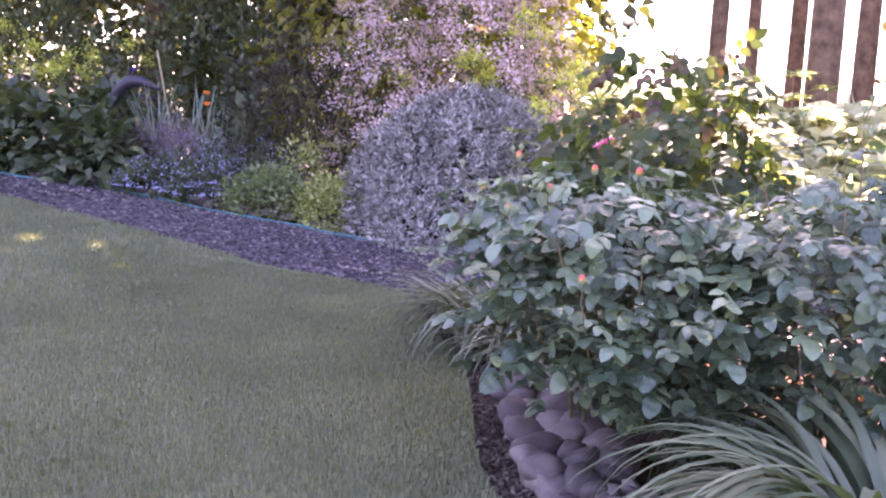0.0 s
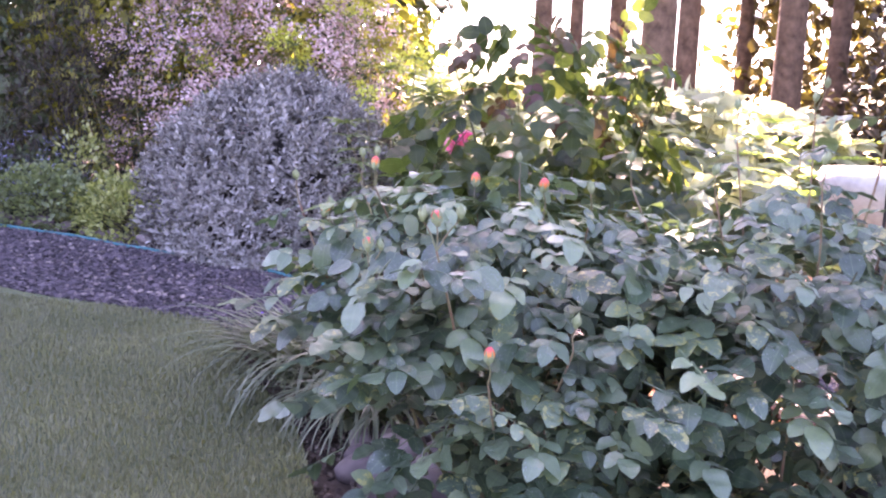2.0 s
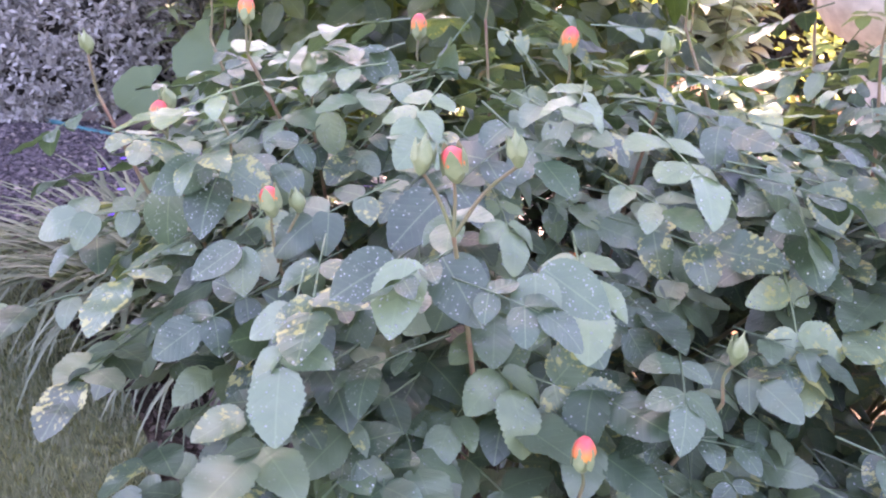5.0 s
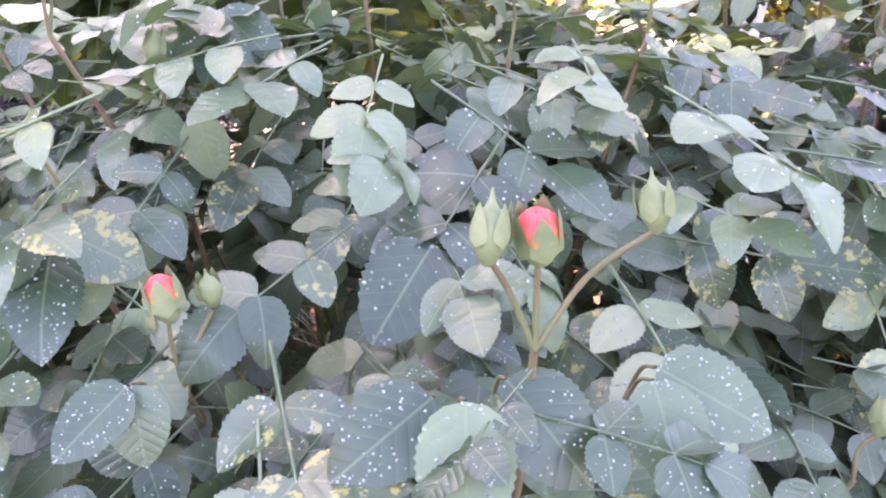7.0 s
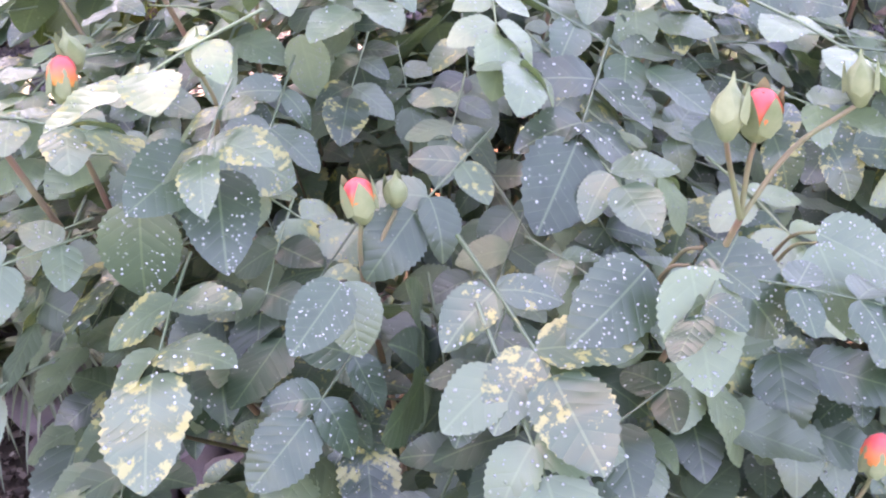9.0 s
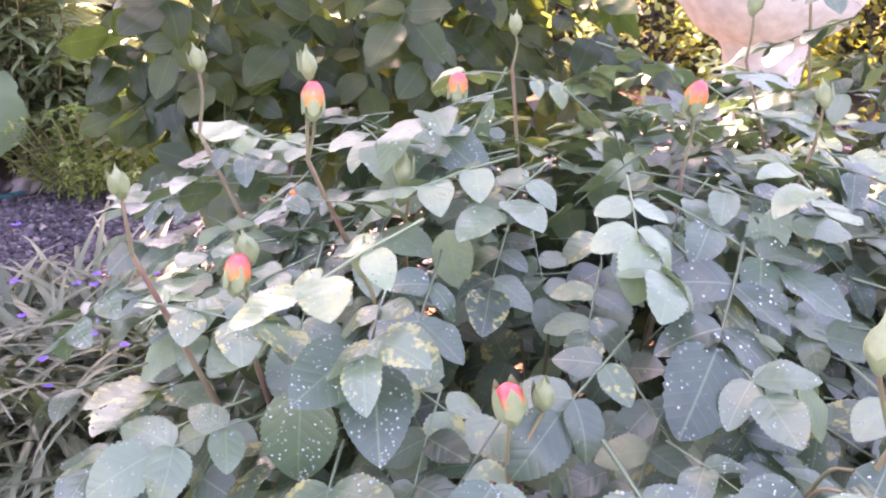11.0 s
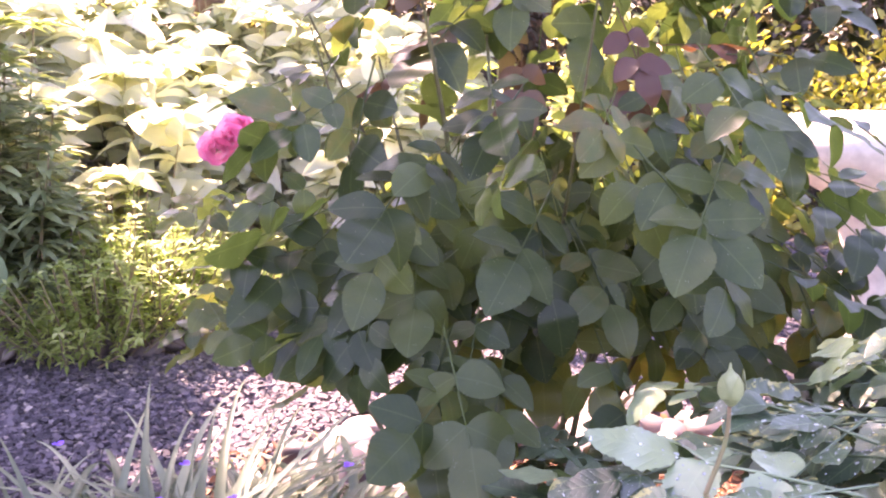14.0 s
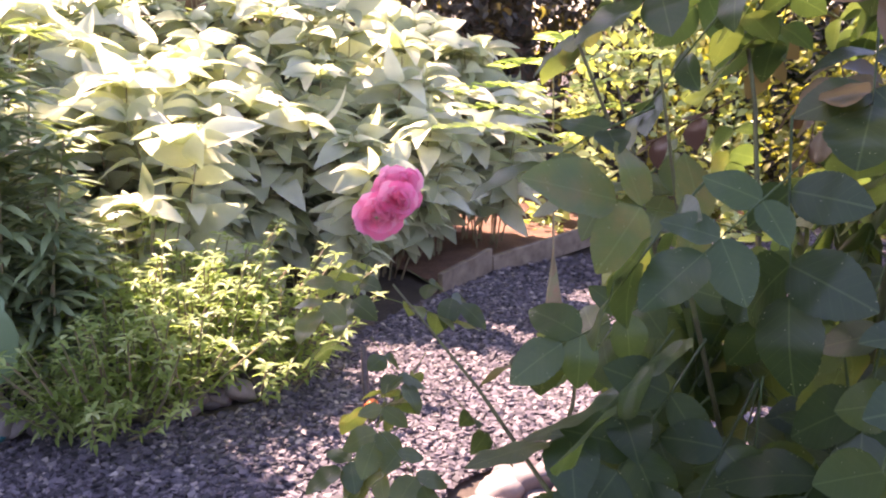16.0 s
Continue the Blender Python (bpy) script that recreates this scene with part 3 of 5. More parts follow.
def canes(parent, base, tips, mat, r0=0.009, wobble=0.05):
    for tip in tips:
        a, c = np.array(base) + rng.normal(0, 0.045, 3) * (1, 1, 0), np.array(tip)
        pts = []
        for k in range(7):
            t = k / 6
            pts.append(a + (c - a) * np.array([t ** 1.3, t ** 1.3, t]) + rng.normal(0, wobble * 0.25, 3) * (t * (1 - t) * 4))
        r = r0 * rng.uniform(0.7, 1.2)
        obj("cane", rod_shape(pts, [r * (1 - 0.82 * k / 6) for k in range(7)], 6), mat, parent)


def rose_leaves(center, radii, top, floor_z, n, seed_z=0.16, up_bias=1.0):
    """Leaf places over a dome: positions relative to center's ground, leaf axes and normals."""
    ang, rho = rng.uniform(0, 2 * np.pi, n), np.sqrt(rng.uniform(0, 1, n)) ** 0.9
    wob = 1 + 0.12 * np.sin(3 * ang + center[0] * 5) + 0.08 * np.sin(5 * ang + 1)
    x, y = np.cos(ang) * rho * radii[0] * wob, np.sin(ang) * rho * radii[1] * wob
    zmax = top * (1 - 0.22 * rho ** 2.5) + 0.05 * np.sin(x * 9 + 1) * np.cos(y * 8)
    z = np.maximum(zmax - rng.exponential(seed_z, n) - 0.25 * rho ** 3 * rng.uniform(0, 1, n) * top, floor_z + rng.uniform(0, 0.2, n))
    out = np.column_stack([np.cos(ang), np.sin(ang), np.zeros(n)])
    fwd = out * (0.35 + rho[:, None]) + rng.normal(0, 0.55, (n, 3)) * (1, 1, 0.25) + np.array([0, 0, -0.28])
    nrm = np.array([0, 0, up_bias]) + 0.35 * out + rng.normal(0, 0.28, (n, 3))
    return np.column_stack([x, y, z]), fwd, nrm


ROSE_SHAPES = [compound_leaf(0.068, k) for k in range(6)]


def clear_of_walk(x, y, P, f, n_):
    """Keeps the bush behind its front line, where the walker leans over it."""
    X, Y = P[:, 0] + x, P[:, 1] + y
    ok = (X > 0.12 + 0.3 * (Y - 3.885) + 0.55 * np.maximum(0, 0.92 - P[:, 2])) & (Y > 3.95 - 1.05 * X) & (Y > 3.3)
    # a bare hollow where only canes stand between the two bushes
    a0, a1 = np.array((0.75, 3.47, 0.93)), np.array((1.18, 3.80, 0.66))
    Q = np.column_stack([X, Y, P[:, 2]])
    t = np.clip((Q - a0) @ (a1 - a0) / ((a1 - a0) @ (a1 - a0)), 0, 1)
    ok &= (np.linalg.norm(Q - a0 - t[:, None] * (a1 - a0), axis=1) > 0.15) | (np.arange(len(X)) % 4 == 0)
    return P[ok], f[ok], n_[ok]


def salmon_rose(x, y, radii, top, buds, n_part, n_mass, label, low=0.33, deep=0.26):
    e = thing("rose_bush", x, y, label, "rose bush", "salmon rose bushes in the bed")
    tips = [(math.cos(a) * radii[0] * r, math.sin(a) * radii[1] * r, top * rng.uniform(0.6, 0.84)) for a, r in zip(rng.uniform(0, 6.28, 16), rng.uniform(0.2, 0.9, 16))]
    canes(e, (0.05, 0.1, 0), tips, CANE)
    P, f, n_ = rose_leaves((x, y), radii, top, 0.36, n_part)
    P, f, n_ = clear_of_walk(x, y, P, f, n_)
    leaf_parts("leaf", ROSE_SHAPES, [ROSE_LEAF], P, frames_of(f, n_, rng.uniform(0.75, 1.2, len(P))), e)
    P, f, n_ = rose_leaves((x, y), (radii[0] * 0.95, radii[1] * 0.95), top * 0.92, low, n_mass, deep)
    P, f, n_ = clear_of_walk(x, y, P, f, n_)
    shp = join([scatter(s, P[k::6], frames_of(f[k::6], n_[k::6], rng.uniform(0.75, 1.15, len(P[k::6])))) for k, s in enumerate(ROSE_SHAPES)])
    # inner leaves take the darker copy, shade painted in
    part("foliage", shp, ROSE_SHADE, e, "dense inner rose leaves, darkened in colour for shade", "stuff")
    o = np.array((x, y, gz(x, y)))
    left_ = [(np.array(q[:3]) - o, q[3]) for q in buds]
    while left_:
        close = [q for q in left_ if np.linalg.norm(q[0] - left_[0][0]) < 0.09]
        left_ = [q for q in left_ if not any(q is c for c in close)]
        knot = np.mean([q[0] for q in close], 0) + (rng.uniform(-0.01, 0.01), 0.012, -rng.uniform(0.062, 0.085))
        for p, open_ in close:
            bud(e, p, open_, knot)
        foot = knot * (0.72, 0.72, 1) + (0.04, 0.06, -0.42)
        shoot = smooth_line([foot, (knot + foot) / 2 + rng.normal(0, 0.012, 3), knot], 5)
        obj("shoot", rod_shape(shoot, np.linspace(0.0042, 0.0024, 11), 6), RED_STEM, e)
        sprig = np.array([knot + (0, 0, -0.012 - 0.03 * k) for k in range(4)])
        a2 = rng.uniform(0, 6.28) + np.arange(4) * 1.9
        f = np.column_stack([np.cos(a2), np.sin(a2), rng.uniform(-0.5, 0.05, 4)])
        leaf_parts("leaf", ROSE_SHAPES, [ROSE_LEAF], sprig, frames_of(f, np.array([0, 0, 1.0]) + rng.normal(0, 0.25, (4, 3)), rng.uniform(0.55, 0.95, 4)), e)
    return e


salmon_rose(0.66, 4.0, (0.60, 0.60), 1.15, [
    (0.34, 3.99, 1.13, 1), (0.345, 4.01, 1.165, 0), (0.62, 4.19, 1.08, 1), (0.22, 3.89, 1.01, 1), (0.235, 3.9, 1.03, 0), (0.51, 3.46, 1.05, 0.5), (0.48, 3.46, 1.06, 0),
    (0.56, 3.43, 1.07, 0), (0.38, 3.66, 0.96, 0), (0.35, 3.66, 0.96, 0.5), (0.79, 3.94, 1.09, 1), (0.63, 3.39, 0.77, 1), (0.82, 3.45, 0.84, 0), (0.14, 3.92, 1.10, 0),
    (0.42, 3.96, 1.06, 0), (0.3, 3.8, 1.04, 0), (0.75, 4.25, 1.15, 0), (0.9, 3.85, 1.1, 0), (0.29, 4.2, 1.15, 0)], 400, 640,
    "salmon-budded rose bush with wet grey-green leaves")
salmon_rose(1.5, 4.1, (0.58, 0.62), 1.22, [
    (1.62, 3.72, 1.05, 1), (1.2, 3.8, 1.16, 0), (1.45, 3.75, 1.2, 0), (1.7, 3.9, 1.18, 0), (1.3, 3.45, 0.75, 1), (1.05, 4.1, 1.17, 0), (1.62, 4.2, 1.40, 0), (1.6, 4.22, 1.36, 0), (1.78, 4.1, 1.42, 0), (1.4, 4.3, 1.33, 0)], 310, 900,
    "tall pale-leaved rose bush beside the lamp post", 0.14, 0.5)

FRONT = [e for e in scene.objects if e.name == "rose_bush"][0]
SINGLE = [wet_mesh("leaf", blade_shape(1.0, w_, 30, 0.03, 0.14, d_, ends=(0.48, 0.74)), ROSE_LEAF, 60, k_, 0.0115) for k_, (d_, w_) in enumerate(((0.05, 0.66), (0.18, 0.74), (0.28, 0.7)))]
for me_ in SINGLE:
    uvs = np.empty(len(me_.loops) * 2)
    me_.uv_layers[0].data.foreach_get("uv", uvs)
    me_.uv_layers[0].data.foreach_set("uv", uvs * 0.075)


def leaf_at(base, tip, face=(-0.35, -0.75, 0.75)):
    """One leaflet of the front rose from its stalk to its tip, on a short stalk back to the bush."""
    base, tip = np.array(base), np.array(tip)
    o = np.array(FRONT.location)
    size = np.linalg.norm(tip - base)
    M_ = frames_of((tip - base)[None], np.array([face]) + rng.normal(0, 0.08, (1, 3)), np.array([size]))
    ob = new("leaf", SINGLE[int(rng.integers(3))])
    ob.parent = FRONT
    set_pose(ob, M_[0], base - o)
    root = base - o + np.array([0.02, 0.05, -0.06])
    obj("leaf_stalk", rod_shape(smooth_line([root, (root + base - o) / 2 + (0, 0, 0.012), base - o], 4), np.linspace(0.0018, 0.0012, 9), 5), GREEN_STEM, FRONT)


leaf_at((0.467, 3.461, 0.963), (0.44, 3.41, 0.905))
leaf_at((0.462, 3.49, 0.95), (0.39, 3.475, 0.925))
leaf_at((0.292, 3.773, 0.96), (0.262, 3.705, 0.919))
leaf_at((0.236, 3.792, 0.945), (0.216, 3.773, 0.86))
leaf_at((0.505, 3.481, 0.954), (0.528, 3.414, 0.912))
leaf_at((0.591, 3.452, 0.943), (0.577, 3.396, 0.896))
leaf_at((0.60, 3.46, 0.945), (0.655, 3.41, 0.91))
leaf_at((0.314, 3.627, 0.924), (0.261, 3.607, 0.897))
leaf_at((0.318, 3.63, 0.922), (0.312, 3.60, 0.875))
leaf_at((0.271, 3.815, 0.79), (0.25, 3.72, 0.768))
leaf_at((0.30, 3.787, 0.973), (0.358, 3.76, 0.937))
leaf_at((0.285, 3.785, 0.972), (0.215, 3.76, 0.955))
leaf_at((0.434, 3.688, 0.807), (0.426, 3.614, 0.776))
leaf_at((0.444, 3.60, 0.86), (0.40, 3.56, 0.80))
leaf_at((0.723, 3.907, 0.938), (0.68, 3.868, 0.889))
leaf_at((0.44, 3.91, 1.008), (0.45, 3.90, 0.945))
leaf_at((0.503, 4.068, 1.071), (0.43, 4.01, 1.04))
leaf_at((0.51, 4.06, 1.07), (0.55, 4.00, 1.02))

# dark-leaved pink rose behind
pr = thing("pink_rose_bush", 0.95, 5.15, "tall dark-leaved rose bush with one pink bloom cluster", "rose bush")
canes(pr, (0.0, 0.05, 0), [(0.45 * math.cos(a), 0.42 * math.sin(a), rng.uniform(1.0, 1.6)) for a in np.linspace(0, 6.0, 11)] + [(-0.36, 0.66, 1.05)], CANE, 0.012)
PINK_SHAPES = [compound_leaf(0.086, 20 + k, 0.025, (0.6, 0.85), 0.98) for k in range(5)]


def pink_leaves(n):
    ang, rho = rng.uniform(0, 2 * np.pi, n), rng.uniform(0.15, 1, n) ** 0.6
    z = 0.95 + 0.77 * rng.uniform(0, 1, n) ** 1.35
    rad = 0.53 * np.sin(np.pi * np.clip((z - 0.2) / 1.72, 0, 1)) ** 0.6
    out = np.column_stack([np.cos(ang), np.sin(ang), np.zeros(n)])
    P = out * (rho * rad)[:, None]
    P[:, 2] = z
    f_, n2 = out + rng.normal(0, 0.4, (n, 3)) + np.array([0, 0, -0.75]), out * 0.7 + np.array([0, 0, 0.7]) + rng.normal(0, 0.35, (n, 3))
    ok = P[:, 0] > -0.50 + 1.03 * P[:, 1]
    return P[ok], f_[ok], n2[ok]


P, f, n_ = pink_leaves(140)
leaf_parts("leaf", PINK_SHAPES, [PINK_LEAF], P, frames_of(f, n_, rng.uniform(0.8, 1.15, len(P))), pr)
P, f, n_ = pink_leaves(36)
part("foliage", join([scatter(s, P[k::5], frames_of(f[k::5], n_[k::5], rng.uniform(0.8, 1.1, len(P[k::5])))) for k, s in enumerate(PINK_SHAPES)]), PINK_MASS, pr, "dense dark rose leaves", "stuff")
P, f, n_ = pink_leaves(30)
P[:, 2] = rng.uniform(1.3, 1.72, len(P))
leaf_parts("leaf", PINK_SHAPES, [YOUNG], P * (0.8, 0.8, 1), frames_of(f, n_, 0.72 * np.ones(len(P))), pr)
# hanging leaves on the side towards the lawn
low = np.random.default_rng(77)
P = np.column_stack([low.uniform(-0.47, 0.25, 150), low.uniform(-0.32, 0.2, 150), low.uniform(0.96, 1.26, 150)])
P = P[P[:, 0] > -0.47 + 0.8 * np.maximum(P[:, 1], 0)]
lo_out = unit(P * (1, 1, 0) + (0.1, 0, 0))
f, n_ = lo_out * 0.6 + low.normal(0, 0.4, P.shape) + np.array([0, 0, -0.8]), np.array([-0.45, -0.5, 0.6]) + low.normal(0, 0.3, P.shape)
leaf_parts("leaf", PINK_SHAPES, [PINK_LEAF], P, frames_of(f, n_, low.uniform(0.85, 1.2, len(P))), pr)
# the arching side shoot and its bloom
P = np.column_stack([-0.36 + rng.normal(0, 0.07, 16), 0.66 + rng.normal(0, 0.07, 16), rng.uniform(0.72, 1.08, 16)])
leaf_parts("leaf", PINK_SHAPES, [PINK_LEAF], P, frames_of(random_dirs(16) * (1, 1, 0.2) + np.array([0, 0, -0.5]), np.array([0, 0, 1]) + random_dirs(16) * 0.4, np.full(16, 0.75)), pr)


def bloom(parent, c, r, face=(-0.45, -0.85, 0.35)):
    """A ruffled open rose that looks along face."""
    w_ = unit(np.array(face))
    u_ = unit(np.cross(w_, (0, 0, 1.0)))
    v_ = np.cross(w_, u_)
    pos, F_, N_ = [], [], []
    for ring, (k, tilt) in enumerate(((4, 0.25), (6, 0.7), (8, 1.3), (9, 2.2))):
        for j in range(k):
            a = 2 * math.pi * j / k + ring * 1.3 + rng.uniform(-0.2, 0.2)
            out = math.cos(a) * u_ + math.sin(a) * v_
            pos.append(np.array(c) + out * r * 0.12 * ring - w_ * r * 0.12 * ring)
            F_.append(out * tilt + w_)
            N_.append(w_ * tilt - out + rng.normal(0, 0.34, 3))
    petal = blade_shape(r * 0.85, r * 0.95, 8, 0.09, 0.3, -0.3, 0.4, 0.6)
    return part("bloom", scatter(petal, np.array(pos), frames_of(np.array(F_), np.array(N_), rng.uniform(0.8, 1.15, len(pos)))), HOT_PINK, parent, "open bright pink rose bloom")


for dx, dy, dz, r in ((-0.37, 0.68, 1.125, 0.038), (-0.315, 0.70, 1.16, 0.041), (-0.345, 0.66, 1.15, 0.030)):
    bloom(pr, (dx, dy, dz + 0.04), r)


# ---- strap-leaved clumps ----
def strap_shape(length, width, arch, rows=10, late=0.85):
    """A strap leaf that rises, arches over and falls; y runs outwards."""
    V, uv, F = [], [], []
    y = z = 0.0
    for k in range(rows + 1):
        t = k / rows
        w = width / 2 * (0.55 + 0.45 * math.sin(math.pi * min(1, t * 1.3 + 0.1))) * (1 - t ** 4)
        for sgn in (-1, 0, 1):
            V.append((sgn * w, y, z + abs(sgn) * w * 0.4))
            uv.append((sgn * w / 0.07, t * 4))
        a = 1.38 - arch * t ** late
        y, z = y + math.cos(a) * length / rows, z + math.sin(a) * length / rows
    for k in range(rows):
        a = 3 * k
        F += [(a, a + 1, a + 4, a + 3), (a + 1, a + 2, a + 5, a + 4)]
    return np.array(V), np.array(F), np.array(uv)


def strap_clump(name, x, y, radius, length, width, n, mat, label, category, arches, flowers=0, late=0.85):
    e = thing(name, x, y, label, category)
    shapes = [strap_shape(length * k, width, a, 14, late) for k, a in arches]
    ang, rho = rng.uniform(0, 2 * np.pi, n), np.sqrt(rng.uniform(0, 1, n)) * radius
    pos = np.column_stack([np.cos(ang) * rho, np.sin(ang) * rho, np.zeros(n)])
    a2 = ang + rng.normal(0, 0.7, n)
    fwd = np.column_stack([np.cos(a2), np.sin(a2), rng.uniform(-0.15, 0.1, n)])
    leaf_parts("blade", shapes, [mat], pos, frames_of(fwd, np.array([0, 0, 1.0]) + 0 * fwd, rng.uniform(0.65, 1.15, n)), e)
    petal = blade_shape(0.016, 0.016, 4, 0, 0.2, 0.1, 0.5, 0.55)
    for k in range(flowers):
        a, r = rng.uniform(0, 6.28), radius * rng.uniform(0.2, 1.15)
        c = np.array([[math.cos(a) * r, math.sin(a) * r, rng.uniform(0.28, 0.46)]] * 3)
        th = np.array([0, 2.1, 4.2]) + a
        part("flower", scatter(petal, c, frames_of(np.column_stack([np.cos(th), np.sin(th), 0.4 * np.ones(3)]), np.array([[0, 0, 1.0]] * 3), np.ones(3))), VIOLET, e, "small violet three-petalled flower")
    return e


strap_clump("spiderwort", 0.22, 5.55, 0.34, 0.74, 0.026, 300, STRAP_GREY, "spiderwort clump with dewy strap leaves and violet flowers", "perennial plant", [(1.0, 1.7), (0.95, 2.2), (1.1, 2.6), (0.85, 1.3)], 12)
strap_clump("spiderwort", -0.02, 5.75, 0.26, 0.54, 0.024, 260, STRAP_GREY, "smaller spiderwort clump with grey-green strap leaves", "perennial plant", [(1.0, 1.6), (0.95, 2.1), (1.1, 2.5)], 6)
strap_clump("spiderwort", 0.6, 5.62, 0.26, 0.66, 0.025, 240, STRAP_GREY, "spiderwort clump spreading under the pink rose", "perennial plant", [(1.0, 1.7), (0.95, 2.2), (1.1, 2.6)], 5)
strap_clump("spiderwort", 0.34, 5.2, 0.24, 0.5, 0.024, 240, STRAP_GREY, "low spiderwort clump arching over the edging stones", "perennial plant", [(1.0, 1.8), (0.95, 2.3), (1.1, 2.7)], 5)
strap_clump("daylily", 1.54, 3.08, 0.16, 1.17, 0.036, 380, STRAP, "daylily clump with long arching green strap leaves", "perennial plant", [(1.0, 2.7), (0.95, 3.0), (1.05, 3.2), (0.85, 2.4), (0.9, 3.4)], late=1.25)


# ---- border plants ----
def dome_points(n, radii, h, inner=0.55, lumps=0.14, seed=0.0, low=0.03):
    """Points and outward directions over a lumpy mound."""
    d = random_dirs(n)
    d[:, 2] = np.abs(d[:, 2]) * 1.1 - 0.12
    d = unit(d)
    k = rng.uniform(inner, 1, n) ** 0.5
    a = np.arctan2(d[:, 1], d[:, 0])
    k = k * (1 + lumps * np.sin(3 * a + seed) * np.cos(4 * d[:, 2] + seed) + lumps * 0.6 * np.sin(7 * a + 2 * seed + 5 * d[:, 2]))
    P = d * np.array([radii[0], radii[1], h]) * k[:, None]
    P[:, 2] = np.maximum(P[:, 2], low * h)
    return P, d


def twigs(e, pts, mat, r=0.006, base=(0, 0, 0), name="stem"):
    for p in pts:
        p = np.array(p)
        q = np.array(base) + rng.normal(0, 0.03, 3) * (1, 1, 0)
        obj(name, rod_shape([q, q + (p - q) * (0.3, 0.3, 0.5) + rng.normal(0, 0.02, 3), q + (p - q) * (0.7, 0.7, 0.85), p], [r, r * 0.8, r * 0.6, r * 0.35], 5), mat, e)


SMALL = blade_shape(0.05, 0.028, 3, 0, 0.3, 0.2, 0.7, 0.45)
TINY = blade_shape(0.022, 0.014, 2, 0, 0.3, 0.1, 0.6, 0.5)
NARROW = blade_shape(0.065, 0.016, 3, 0, 0.3, 0.35, 0.7, 0.4)
LANCEB = blade_shape(0.15, 0.030, 5, 0, 0.3, 0.35, 0.7, 0.4)
OVATE = blade_shape(0.2, 0.105, 7, 0, 0.3, 0.4, ends=(0.55, 0.9))
ELLIPTIC = blade_shape(0.27, 0.12, 9, 0, 0.34, 0.5, ends=(0.7, 0.95))
TREES = blade_shape(0.15, 0.095, 2, 0, 0.35, 0.3, 0.6, 0.5)
TREEB = blade_shape(0.24, 0.17, 3, 0.12, 0.35, 0.3, 0.6, 0.5)


def shrub(name, x, y, radii, h, n, shape, mat, label, category, out=1.0, up=0.4, spread=0.5, inner=0.5, sizes=(0.7, 1.25), group="", stems=10, seed=0.0, lumps=0.14, foliage="foliage"):
    e = thing(name, x, y, label, category, group)
    P, d = dome_points(n, radii, h, inner, lumps, seed)
    fwd = d * out + np.array([0, 0, up]) + rng.normal(0, spread, (n, 3))
    nrm = np.array([0, 0, 1.0]) + d * 0.5 + rng.normal(0, 0.4, (n, 3))
    part(foliage, scatter(shape, P, frames_of(fwd, nrm, rng.uniform(*sizes, n))), mat, e, kind="stuff")
    Q, _ = dome_points(stems, radii, h, 0.6)
    twigs(e, Q * 0.85, SILVER_IN)
    return e


def add_flowers(e, radii, h, n, mat, size, name="bloom_mass", inner=0.9, seed=0.0, shape=TINY, per=4, lumps=0.14, low=0.3, spread=0.004):
    """Small flowers of a few petals over a mound."""
    P, d = dome_points(n, radii, h, inner, lumps, seed, low)
    P = np.repeat(P, per, 0) + rng.normal(0, spread, (n * per, 3))
    d2 = np.repeat(d, per, 0)
    fwd = rng.normal(0, 1, P.shape) + d2 * 0.4
    return part(name, scatter(shape, P, frames_of(fwd, d2 + 0.01, size * rng.uniform(0.7, 1.2, len(P)))), mat, e, kind="stuff")


# silver shrub: short leafy shoots, each a little whorl of felted leaves
sil = thing("silver_shrub", -0.72, 9.2, "rounded silver-grey shrub with felted leaves beside the path", "shrub")
whorl = []
for j in range(11):
    a = j * 2.4
    whorl.append(turned(blade_shape(0.036, 0.0125, 3, 0, 0.3, 0.3, 0.7, 0.5), pose(0, 0, 0.006 * j, 0, 0, math.degrees(a)) @ pose(0, 0, 0, 12 + 6 * j)))
WHORL = join(whorl)
P, d = dome_points(4800, (1.12, 1.0), 1.36, 0.88, 0.07, 1.0, 0.02)
ax = d + rng.normal(0, 0.28, d.shape) + np.array([0, 0, 0.3])
tang = np.cross(ax, random_dirs(len(ax)))
part("foliage", scatter(WHORL, P, frames_of(tang, ax, rng.uniform(1.25, 1.95, len(P)))), SILVER, sil, kind="stuff")
Q, _ = dome_points(60, (0.95, 0.9), 1.2, 0.6)
twigs(sil, Q * 0.92, SILVER_IN, 0.008)
# added dark shell: stands in for the shade in the gaps between shoots
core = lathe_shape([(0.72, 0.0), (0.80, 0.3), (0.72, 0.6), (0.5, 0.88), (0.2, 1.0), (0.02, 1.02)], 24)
part("shade_core", (core[0] * (1 + 0.04 * rng.normal(size=(len(core[0]), 1))), core[1], core[2]), SILVER_IN, sil, "dark solid core standing in for shade between the shoots")

